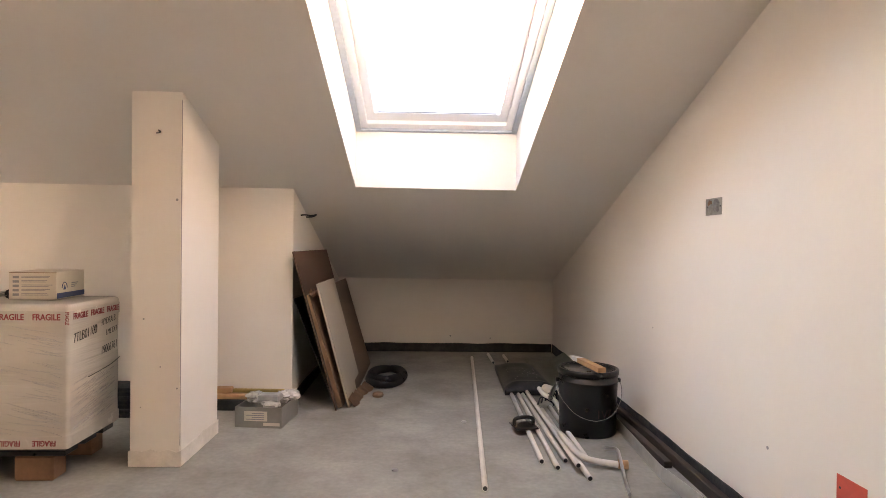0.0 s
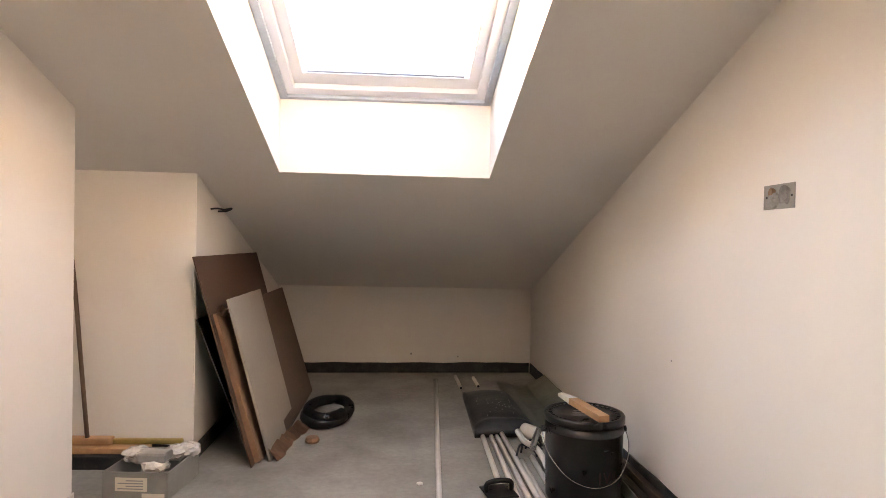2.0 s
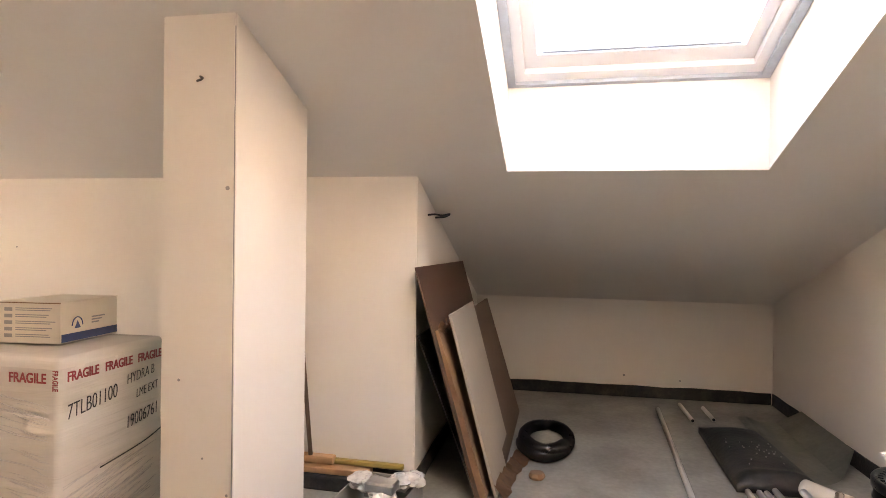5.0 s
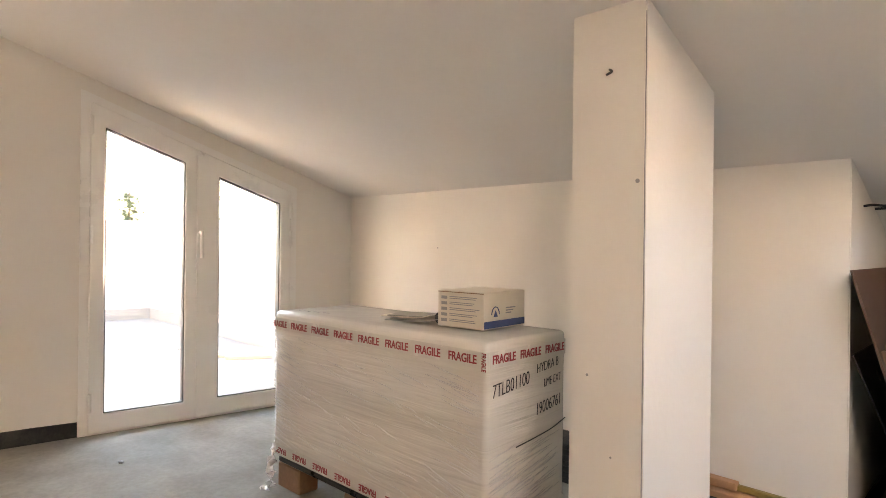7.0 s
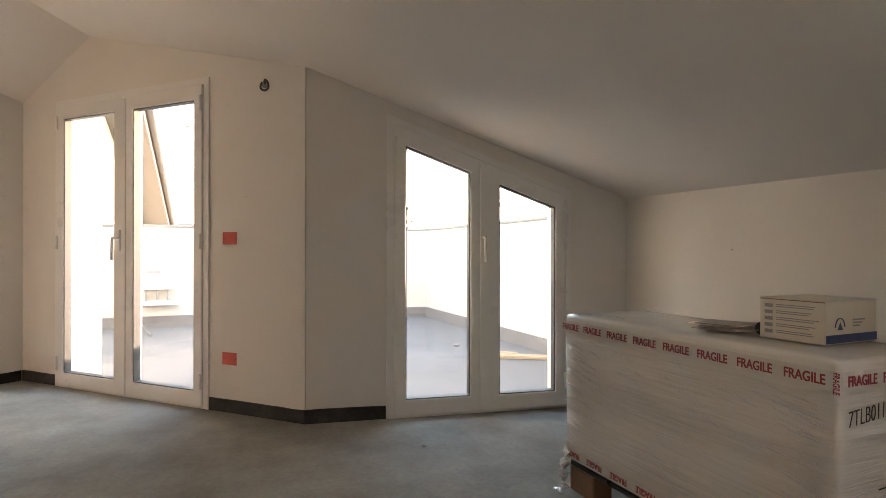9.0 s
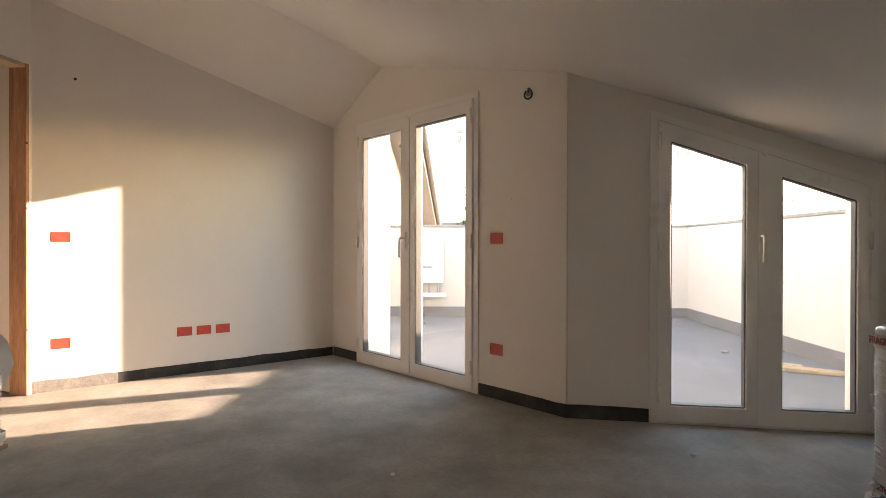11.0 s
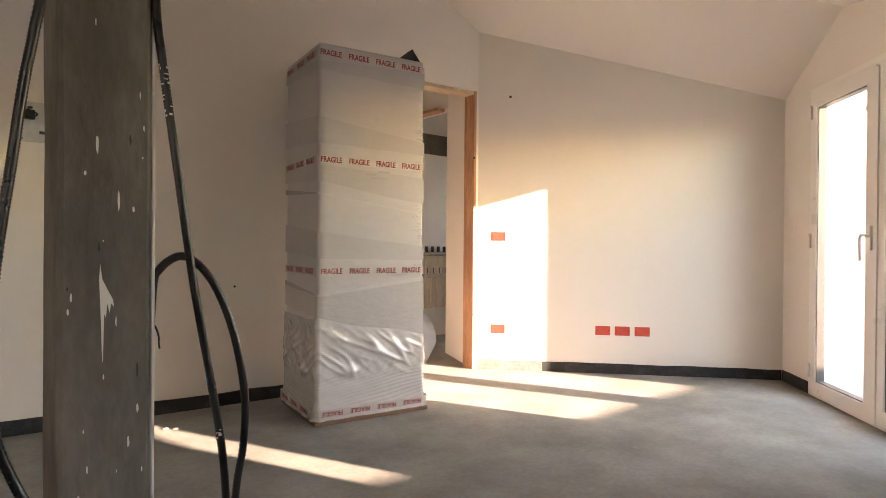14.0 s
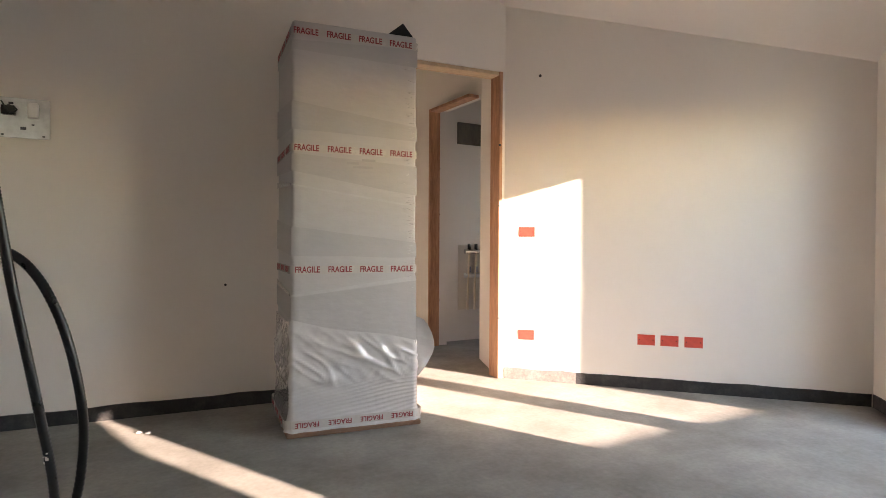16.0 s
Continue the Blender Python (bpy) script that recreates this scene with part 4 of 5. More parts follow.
# ---- tall wrapped parcel ----
def tall_parcel():
    x0, x1, y0, y1, H = -3.262, -2.628, -1.834, -1.294, 2.01
    cx, cy = (x0 + x1) / 2, (y0 + y1) / 2
    root = thing("wrapped_parcel", (cx, cy, 0), "man-high pale parcel wrapped in clear film with red printed tape", "parcel", rz=-7.5)
    hx, hy = (x1 - x0) / 2, (y1 - y0) / 2
    part("board_base", box_bm(-hx - 0.02, hx + 0.025, -hy, hy + 0.035, 0.0, 0.022, 0.004, 1), CARD, root, "thin board under the parcel")
    part("body", soft_box(-hx, hx, -hy, hy, 0.022, H, 14, 0.004, 3, 7), FOAM_A, root, "film stretched over pale foam sheets")
    # overlapping turns of foam and film, each running aslant round the parcel
    for k, (lt, lb, rt, rb) in enumerate(((1.912, 1.865, 1.94, 1.85), (1.62, 1.485, 1.54, 1.463), (1.368, 1.282, 1.335, 1.182), (1.015, 0.875, 0.94, 0.862), (0.672, 0.56, 0.745, 0.42), (0.686, 0.676, 0.77, 0.745), (1.222, 1.212, 1.132, 1.125))):
        bm = bmesh.new()
        o = 0.0052 + 0.0004 * (k % 3)
        n = 16
        cols = []
        for f in range(2):
            for i in range(n + 1):
                t = i / n
                if f == 0:
                    x, y, hi, lo = hx + o, -hy + 2 * hy * t, lt + 0.05 * (1 - t), lb + 0.03 * (1 - t)
                else:
                    x, y, hi, lo = hx - 2 * hx * t, hy + o, lt + (rt - lt) * t, lb + (rb - lb) * t
                j = 0.006 * noise.noise((x * 6, y * 6, lt * 3))
                cols.append((bm.verts.new((x, y, lo + j)), bm.verts.new((x, y, hi - j * 0.5))))
        for a, b in zip(cols, cols[1:]):
            bm.faces.new((a[0], b[0], b[1], a[1])).smooth = True
        bmesh.ops.recalc_face_normals(bm, faces=bm.faces[:])
        part("wrap_layer", bm, FOAM_B if k < 5 else LOOSEFILM, root)
    # small taut wrinkles of film beside the corner
    bm = bmesh.new()
    rnd = random.Random(21)
    for k in range(90):
        z = rnd.choice((rnd.uniform(1.42, 1.88), rnd.uniform(1.05, 1.40), rnd.uniform(0.62, 1.05)))
        x, l = -hx + 0.002 + abs(rnd.gauss(0, 0.022)), rnd.uniform(0.012, 0.05)
        sl = rnd.gauss(0.05, 0.14)
        tube(bm, [(x, hy + 0.0035, z), (x + l * 0.5, hy + 0.0046, z + l * sl * 0.5), (x + l, hy + 0.0035, z + l * sl)], [0.0008, rnd.uniform(0.0014, 0.0024), 0.0008], 8)
    for f in bm.faces:
        f.smooth = True
    tagged(part("wrinkled_film", bm, LOOSEFILM, root), "taut shiny wrinkles of film", kind="stuff")
    # crumpled loose film round the foot: fine pleats below, slack folds above
    bm = bmesh.new()
    rows = []
    n, m = 56, 64
    pl = [(-hx, -hy), (hx, -hy), (hx, hy), (-hx, hy)]
    for j in range(m + 1):
        row = []
        for sd in range(4):
            a, b = pl[sd], pl[(sd + 1) % 4]
            nx, ny = ((0, -1), (1, 0), (0, 1), (-1, 0))[sd]
            for k in range(n):
                t = k / n
                x, y = a[0] + (b[0] - a[0]) * t, a[1] + (b[1] - a[1]) * t
                z = 0.024 + (0.47 + 0.06 * x / hx) * j / m
                u = x + y
                low = max(0.0, min(1.0, (0.27 + 0.05 * noise.noise((u * 4, 0, 2)) - z) / 0.05))
                slant = z + 0.16 * u
                pleat = 0.005 * (1 - abs(((slant * 52 + 1.3 * noise.noise((u * 3, 0, z * 4))) % 1) * 2 - 1))
                along_f, across = u * 0.8 + z * 0.6, z * 0.8 - u * 0.6
                fold = noise.noise((along_f * 4, across * 17, 4))
                fold2 = noise.noise(((u * 0.7 - z * 0.7) * 4, (z * 0.7 + u * 0.7) * 21, 9))
                slack = 0.004 * (1 - abs(noise.noise((along_f * 5, across * 20, 6))) * 2) + 0.018 * max(0, 1 - abs(fold) * 6) * max(0, 0.4 + noise.noise((u * 6, z * 7, 3))) + 0.012 * max(0, 1 - abs(fold2) * 6) * max(0, 0.3 + noise.noise((u * 7, z * 6, 8)))
                env = min(1, (m - j) / 10)
                off = 0.008 + env * (low * pleat + (1 - low) * slack) + (0.030 * (1 - j / 14) ** 1.5 * (0.75 + 0.5 * noise.noise((u * 9, 1, 5))) if j < 14 else 0)
                row.append(bm.verts.new((x + nx * off, y + ny * off, z + 0.04 * (j / m) * noise.noise((x * 4, y * 4, 1)))))
        rows.append(row)
    for r, t in zip(rows, rows[1:]):
        for k in range(4 * n):
            bm.faces.new((r[k], r[(k + 1) % (4 * n)], t[(k + 1) % (4 * n)], t[k])).smooth = True
    part("loose_film", bm, LOOSEFILM, root, "crumpled loose film round the foot")
    for z in (1.955, 1.395, 0.805):
        tb = band(root, -hx, hx, -hy, hy, z - 0.02, z + 0.02, 0.007)
        for i in range(4):
            put_mesh("word", FRAGILE[0.034], REDINK, tb, face_pose(-0.235 + i * 0.160 + 0.01 * (z - 1), hy + 0.0085, z, 180, False, 0.95) @ Matrix.Diagonal((1, 1, 1.22, 1)))
        for i in range(3):
            put_mesh("word", FRAGILE[0.034], REDINK, tb, face_pose(hx + 0.0085, -0.17 + i * 0.165, z, 90, False, 0.95) @ Matrix.Diagonal((1, 1, 1.22, 1)))
    tb = band(root, -hx, hx, -hy, hy, 0.04, 0.082, 0.034)
    for i in range(4):
        put_mesh("word", FRAGILE[0.034], REDINK, tb, face_pose(-0.235 + i * 0.160, hy + 0.0358, 0.061, 180, True, 0.92))
    for i in range(3):
        put_mesh("word", FRAGILE[0.034], REDINK, tb, face_pose(hx + 0.0358, -0.17 + i * 0.165, 0.061, 90, True, 0.92))
    bm = bmesh.new()
    rows = []
    for i in range(9):
        t = i / 8
        wdt = 0.11 * math.sin(math.pi * min(1, 0.15 + t * 0.8)) + 0.01
        rows.append([bm.verts.new((-hx - 0.006 - wdt * q, hy - 0.10 + 0.05 * q + 0.015 * noise.noise((q * 5, t * 7, 2)), 0.56 - 0.30 * t - 0.03 * q)) for q in (0, 0.35, 0.7, 1.0)])
    for a, b in zip(rows, rows[1:]):
        for k in range(3):
            bm.faces.new((a[k], a[k + 1], b[k + 1], b[k])).smooth = True
    part("film_flap", bm, LOOSEFILM, root, "loose flap of film sticking out")
    bm = bmesh.new()
    for s in (1, -1):
        bm.faces.new([bm.verts.new(c) for c in ((-hx + 0.01, hy * 0.9, H + 0.002), (-hx + 0.15, hy * 0.9, H + 0.002), (-hx + 0.075, hy * 0.9 - s * 0.02, H + 0.062))][::s])
    bmesh.ops.solidify(bm, geom=bm.faces[:], thickness=0.003)
    part("corner_guard", bm, INK, root, "dark folded corner guard standing up")
    for i, (x, w) in enumerate(((-0.03, 0.10), (0.02, 0.06), (-0.06, 0.07))):
        part("faint_print", box_bm(x - w / 2, x + w / 2, hy + 0.0062, hy + 0.0068, 1.31 + 0.018 * i, 1.322 + 0.018 * i), mat("faded_print", (0.42, 0.42, 0.42), 0.5, vary=0.05, bump=0), root)


tall_parcel()


# ---- boards leaning in the recess ----
def leaning_board(name, foot, head, y0, y1, length_z, thick, material, label, torn=False, skew=0.0):
    """A board with its foot on the floor at x=foot and its head at x=head, leaning towards -x."""
    ang = math.atan2(foot - head, length_z)
    L = math.hypot(foot - head, length_z)
    bm = bmesh.new()
    n = 18
    lo, hi = [], []
    for i in range(n + 1):
        y = y0 + (y1 - y0) * i / n
        jt = 0.014 * noise.noise((y * 22, L, 3)) if torn else 0.0015 * noise.noise((y * 9, L, 3))
        jb = 0.02 * abs(noise.noise((y * 30, L, 9))) if torn else 0
        for row, u in ((lo, jb), (hi, L + jt + skew * (y - y0))):
            x, z = foot - math.sin(ang) * u, math.cos(ang) * u
            row.append([bm.verts.new((x, y, z + 0.001)), bm.verts.new((x + thick * math.cos(ang), y, z + 0.001 + thick * math.sin(ang)))])
    for i in range(n):
        a, b, c, d = lo[i], lo[i + 1], hi[i + 1], hi[i]
        bm.faces.new((a[1], b[1], c[1], d[1]))
        bm.faces.new((a[0], d[0], c[0], b[0]))
        bm.faces.new((d[0], d[1], c[1], c[0]))
        bm.faces.new((a[0], b[0], b[1], a[1]))
    bm.faces.new((lo[0][0], lo[0][1], hi[0][1], hi[0][0]))
    bm.faces.new((lo[n][1], lo[n][0], hi[n][0], hi[n][1]))
    bmesh.ops.recalc_face_normals(bm, faces=bm.faces[:])
    return tagged(part(name, bm, material), label, "board", group="boards leaning in the recess")


leaning_board("hardboard_sheet", -0.660, -0.912, 3.36, 4.46, 0.892, 0.006, HARDBOARD, "brown hardboard sheet leaning on the recess wall")
# Added black sheet: stands in for the shadow behind the boards.
leaning_board("shade_sheet", -0.675, -0.917, 3.43, 4.2, 0.62, 0.005, BLACKPL, "black sheet added as the shadow behind the boards")
fold = leaning_board("folded_cardboard", -0.650, -0.850, 3.40, 4.0, 0.645, 0.026, CARD, "folded torn brown cardboard leaning on the boards", torn=True)
rnd = random.Random(31)
for k in range(5):
    bm = bmesh.new()
    y = 3.405 + 0.075 * k
    rows = []
    for i in range(5):
        x = -0.842 + 0.012 * i
        rows.append([bm.verts.new((x + rnd.uniform(-0.004, 0.004), y + 0.085 * q + rnd.uniform(-0.008, 0.008), 0.636 + 0.022 * math.sin(i * 1.9 + k) * q + rnd.uniform(0.0, 0.022))) for q in (0, 0.33, 0.66, 1)])
    for a, b in zip(rows, rows[1:]):
        for q in range(3):
            bm.faces.new((a[q], a[q + 1], b[q + 1], b[q]))
    bmesh.ops.solidify(bm, geom=bm.faces[:], thickness=0.003)
    part("torn_edge", bm, CARD, fold, "crumpled torn cardboard edge")
leaning_board("brown_panel", -0.600, -0.800, 3.80, 4.66, 0.665, 0.012, BROWNPANEL, "plain brown wooden panel leaning in the recess")
leaning_board("beige_panel", -0.600, -0.790, 3.43, 4.02, 0.706, 0.010, PANEL, "pale beige panel leaning in front of the boards")


def torn_card():
    bm = bmesh.new()
    rnd = random.Random(8)
    n = 14
    up, lo = [], []
    for i in range(n + 1):
        t = i / n
        x, y = -0.60 + 0.06 * t, 3.44 + 0.45 * t
        r = 0.012 + 0.022 * rnd.random()
        up.append(bm.verts.new((x - 0.01, y, 0.04 + 0.02 * rnd.random())))
        lo.append(bm.verts.new((x + r + 0.02, y - 0.01, 0.003 + 0.012 * rnd.random())))
    for i in range(n):
        bm.faces.new((up[i], lo[i], lo[i + 1], up[i + 1]))
    bmesh.ops.solidify(bm, geom=bm.faces[:], thickness=0.004)
    tagged(part("torn_cardboard", bm, CARD), "ragged brown cardboard strip at the foot of the boards", "cardboard")


torn_card()

# cable end over the boards


bm = bmesh.new()
tube(bm, smooth_path([(-0.93, 3.64, 1.11), (-0.895, 3.64, 1.113), (-0.86, 3.63, 1.108), (-0.83, 3.64, 1.114), (-0.855, 3.655, 1.103), (-0.895, 3.65, 1.10)], 5), 0.0045, 6)
tagged(part("wire_end", bm, INK), "dark bent wire end sticking out of the wall", "wires")

# ---- clutter on the floor, laid out square and then turned a little with its heap ----
STANDING = set(bpy.data.objects)


# ---- corrugated hose coil ----
def hose_coil():
    bm = bmesh.new()
    pts = []
    for k in range(0, 66):
        a = 3.4 + k * 0.131
        r = 1.0 + 0.05 * math.sin(k * 0.23) - 0.0010 * k
        pts.append((-0.48 + 0.118 * r * math.cos(a), 4.16 + 0.235 * r * math.sin(a), 0.031 + 0.026 * min(1, max(0, (k - 36) / 16))))
    dense = smooth_path(pts, 4)
    tube(bm, dense, [0.024 + (0.006 if i % 2 else 0) for i in range(len(dense))], 10)
    tagged(part("hose_coil", bm, BLACKPL), "black corrugated drain hose coiled on the floor", "hose")


hose_coil()
bm = bmesh.new()
lathe(bm, [(0.03, 0.0), (0.036, 0.012), (0.03, 0.026), (0.012, 0.03)], 9, False)
o = part("rubble_lump", bm, CARD)
o.location = (-0.495, 3.73, 0)
tagged(o, "small brown lump of rubble on the floor", "rubble")


# ---- tray with plastic, scrap wood and broom ----
def tray():
    root = thing("tray", (-1.155, 3.10, 0), "grey plastic tray full of crumpled clear wrapping", "tray", rz=-4)
    w, d, h, t = 0.245, 0.27, 0.105, 0.006
    for n_, q in (("side", (0, w, 0, t)), ("side", (0, w, d - t, d)), ("side", (0, t, t, d - t)), ("side", (w - t, w, t, d - t))):
        part(n_, box_bm(*q, 0.0, h, 0.002, 1), TRAYPL, root)
    part("bottom", box_bm(t, w - t, t, d - t, 0.0, 0.006), TRAYPL, root)
    part("sticker", box_bm(0.05, 0.17, -0.0012, -0.0003, 0.035, 0.085), WHITECARD, root, "white printed sticker")
    for k in range(4):
        part("print_line", box_bm(0.06 + 0.03 * (k % 2), 0.155, -0.0018, -0.0013, 0.042 + k * 0.01, 0.046 + k * 0.01), GREYINK, root)
    part("lower_sticker", box_bm(0.15, 0.235, -0.0012, -0.0003, 0.012, 0.028), WHITECARD, root)
    rnd = random.Random(11)
    for k in range(6):
        bm = bmesh.new()
        bmesh.ops.create_icosphere(bm, subdivisions=3, radius=0.055)
        for v in bm.verts:
            v.co *= 0.75 + 0.5 * abs(noise.noise(v.co * 26 + Vector((k * 3, 0, 0))))
            v.co.z *= 0.62
        o = part("wrapping", bm, BAGFILM, root, "crumpled clear plastic wrapping")
        o.location = (0.05 + 0.036 * k + rnd.uniform(-0.01, 0.01), 0.06 + 0.16 * rnd.random(), 0.10 + 0.02 * rnd.random())
    part("foil_block", box_bm(0.10, 0.21, 0.05, 0.12, 0.12, 0.155, 0.006, 1), METAL, root, "shiny wrapped block")


tray()
tagged(part("timber_offcut", box_bm(-1.55, -1.13, 3.40, 3.46, 0.06, 0.085, 0.003, 1), LATH), "pale timber offcut lying on dark scraps", "timber")
tagged(part("dark_scrap", box_bm(-1.56, -1.12, 3.38, 3.465, 0.0, 0.058, 0.01, 2), STRIP), "dark foam scraps heaped by the wall", "scrap")
tagged(part("spirit_level", box_bm(-1.45, -1.0, 3.447, 3.468, 0.086, 0.108, 0.004, 1), YELLOW), "yellow spirit level lying against the wall", "tool")


def broom():
    root = thing("broom", (-1.39, 3.445, 0), "broom with a thin wooden handle leaning on the wall", "broom")
    part("head", box_bm(-0.09, 0.10, -0.022, 0.022, 0.088, 0.12, 0.008, 2), LATH, root)
    bm = bmesh.new()
    tube(bm, [(0.0, -0.01, 0.115), (-0.045, 0.008, 0.50), (-0.09, 0.022, 0.92)], 0.009, 10)
    part("handle", bm, BROWNPANEL, root, "thin brown handle")


broom()

# ---- bucket and stick ----
def bucket():
    root = thing("bucket", (0.648, 3.122, 0), "black plastic paint bucket with lid and wire handle", "bucket")
    bm = bmesh.new()
    lathe(bm, [(0.137, 0.0), (0.142, 0.006), (0.147, 0.262), (0.150, 0.264), (0.150, 0.270), (0.147, 0.272), (0.147, 0.305)], 40)
    part("body", bm, BLACKPL, root)
    bm = bmesh.new()
    lathe(bm, [(0.149, 0.298), (0.153, 0.301), (0.153, 0.322), (0.150, 0.327), (0.139, 0.327), (0.136, 0.320), (0.02, 0.3195)], 40)
    lid = part("lid", bm, BLACKPL, root)
    for k in range(36):
        a = k * math.pi / 18
        bm = box_bm(0.122, 0.135, -0.0035, 0.0035, 0.3203, 0.3243)
        o = part("lid_rib", bm, BLACKPL, lid)
        o.matrix_basis = pose(0, 0, 0, 0, 0, k * 10)
    for k in range(3):
        part("lid_print", box_bm(-0.055 + 0.012 * k, 0.05 - 0.014 * k, -0.03 + 0.028 * k, -0.018 + 0.028 * k, 0.3205, 0.3212), GREYINK, lid, "worn grey printing")
    for s in (-1, 1):
        bm = bmesh.new()
        tube(bm, [(s * 0.147, 0, 0.262), (s * 0.165, 0, 0.262)], 0.012, 10)
        part("ear", bm, BLACKPL, root)
    bm = bmesh.new()
    tube(bm, smooth_path([(-0.163, 0, 0.262), (-0.162, -0.04, 0.225), (-0.142, -0.085, 0.175), (-0.085, -0.142, 0.12), (0.0, -0.166, 0.098), (0.085, -0.142, 0.12), (0.142, -0.085, 0.175), (0.162, -0.04, 0.225), (0.163, 0, 0.262)], 6), 0.0017, 6)
    part("wire_handle", bm, STEEL, root, "thin wire handle hanging down")
    dull = mat("dull_red_print", (0.075, 0.04, 0.04), 0.5, bump=0)
    for txt, a in (("I", 8), ("V", 20), ("A", 34)):
        put_mesh("printed_letter", word_mesh(txt, 0.062, 0.0006), dull, root, pose(0, 0, 0, 0, 0, a) @ face_pose(0, -0.1462, 0.12, 0), "dull red printed letter")
    return root


bucket()


def stick():
    root = thing("wooden_stake", (0.652, 3.14, 0.328), "pointed wooden stake with a white tip on the bucket lid", "stake", rz=-79)
    bm = bmesh.new()
    hexa(bm, [(-0.09, -0.02, 0), (0.16, -0.02, 0), (0.16, 0.02, 0), (-0.09, 0.02, 0), (-0.09, -0.02, 0.024), (0.16, -0.02, 0.024), (0.16, 0.02, 0.024), (-0.09, 0.02, 0.024)])
    part("shaft", bm, LATH, root)
    bm = bmesh.new()
    hexa(bm, [(-0.21, -0.012, 0.002), (-0.0905, -0.0202, 0), (-0.0905, 0.0202, 0), (-0.22, 0.010, 0.002), (-0.21, -0.012, 0.014), (-0.0905, -0.0202, 0.0242), (-0.0905, 0.0202, 0.0242), (-0.22, 0.010, 0.014)])
    part("painted_tip", bm, SPLASH, root, "white painted tip")


stick()


# ---- conduit tubes and clutter on the floor ----
def tube_length(a, b, r=0.0115, label="grey plastic conduit tube lying on the floor", group="conduit tubes by the bucket"):
    a, b = Vector(a), Vector(b)
    root = thing("conduit_tube", (a.x, a.y, 0), label, "conduit", group=group)
    off = Vector((a.x, a.y, 0))
    d = (b - a).normalized()
    bm = bmesh.new()
    tube(bm, [a - off, b - off], r, 14)
    part("tube", bm, TUBE, root)
    bm = bmesh.new()
    tube(bm, [a - off - d * 0.0006, a - off - d * 0.0002], r * 0.8, 12)
    part("bore", bm, INK, root, "dark open end")
    return root


tube_length((0.073, 2.36, 0.0125), (0.140, 4.95, 0.0125), label="single long white conduit tube on the floor", group="conduit tubes")
for a, b in (((0.338, 2.65, 0.0125), (0.335, 3.95, 0.0125)), ((0.394, 2.58, 0.0125), (0.375, 3.95, 0.0125)), ((0.444, 2.665, 0.0125), (0.40, 3.9, 0.0125)),
             ((0.472, 2.545, 0.0365), (0.425, 3.75, 0.0365)), ((0.503, 2.47, 0.0125), (0.47, 3.45, 0.0125)), ((0.543, 2.70, 0.0125), (0.525, 3.5, 0.0125)),
             ((0.30, 4.75, 0.0125), (0.285, 5.1, 0.0125)), ((0.42, 4.8, 0.0125), (0.41, 5.05, 0.0125))):
    tube_length(a, b)


def elbow(path, name, label, r=0.0135, m=None):
    bm = bmesh.new()
    tube(bm, smooth_path(path, 6), r, 12)
    tagged(part(name, bm, m or TUBE), label, "pipe fitting")


elbow([(0.46, 2.86, 0.064), (0.475, 2.73, 0.064), (0.49, 2.67, 0.05), (0.54, 2.63, 0.03), (0.655, 2.605, 0.02)], "bent_tube", "bent white plastic tube with a joint on the floor")
elbow([(0.48, 3.62, 0.09), (0.49, 3.5, 0.085), (0.53, 3.40, 0.08), (0.545, 3.2, 0.05)], "elbow_tube", "white elbow tube lying on the tubes")
elbow([(0.655, 2.605, 0.022), (0.695, 2.598, 0.022)], "brass_fitting", "small brass fitting on the tube end", 0.019, LATH)
elbow([(0.655, 2.80, 0.02), (0.672, 2.70, 0.055), (0.665, 2.62, 0.05), (0.640, 2.46, 0.012), (0.618, 2.33, 0.008)], "metal_strap", "thin bent metal strap on the floor", 0.007, METAL)
elbow([(0.50, 3.36, 0.10), (0.53, 3.45, 0.115), (0.56, 3.52, 0.13)], "steel_connector", "shiny steel flexible connector on the pipes", 0.014, STEEL)
for k in range(5):
    elbow([(0.44 + 0.03 * k, 3.42 + 0.05 * (k % 3), 0.045), (0.48 + 0.02 * k, 3.50 + 0.03 * (k % 2), 0.07 + 0.01 * k), (0.56 + 0.01 * k, 3.44 + 0.05 * k, 0.035)], "cable_scrap", "short dark cable scrap among the pipes", 0.0045, INK)


def trowel():
    root = thing("float_trowel", (0.318, 3.09, 0), "black plastering float lying on the tubes", "trowel", rz=12)
    part("plate", box_bm(-0.06, 0.06, -0.06, 0.06, 0.027, 0.035, 0.003, 1), BLACKPL, root)
    bm = bmesh.new()
    tube(bm, smooth_path([(-0.05, 0, 0.035), (-0.046, 0, 0.066), (0, 0, 0.074), (0.046, 0, 0.066), (0.05, 0, 0.035)], 5), 0.010, 8)
    part("grip", bm, BLACKPL, root)


trowel()


def bag_at(u, w):
    x, y = 0.445 + (0.15 - 0.012 * w) * u - 0.012 * w, 4.17 + 0.39 * w
    edge = (1 - u ** 4) * (1 - w ** 4)
    roll = 0.022 * math.exp(-((w + 0.86) / 0.10) ** 2) * (1 - u ** 4)
    return Vector((x, y, 0.035 + 0.05 * edge + roll + 0.012 * noise.noise((x * 7, y * 5, 0)) * edge))


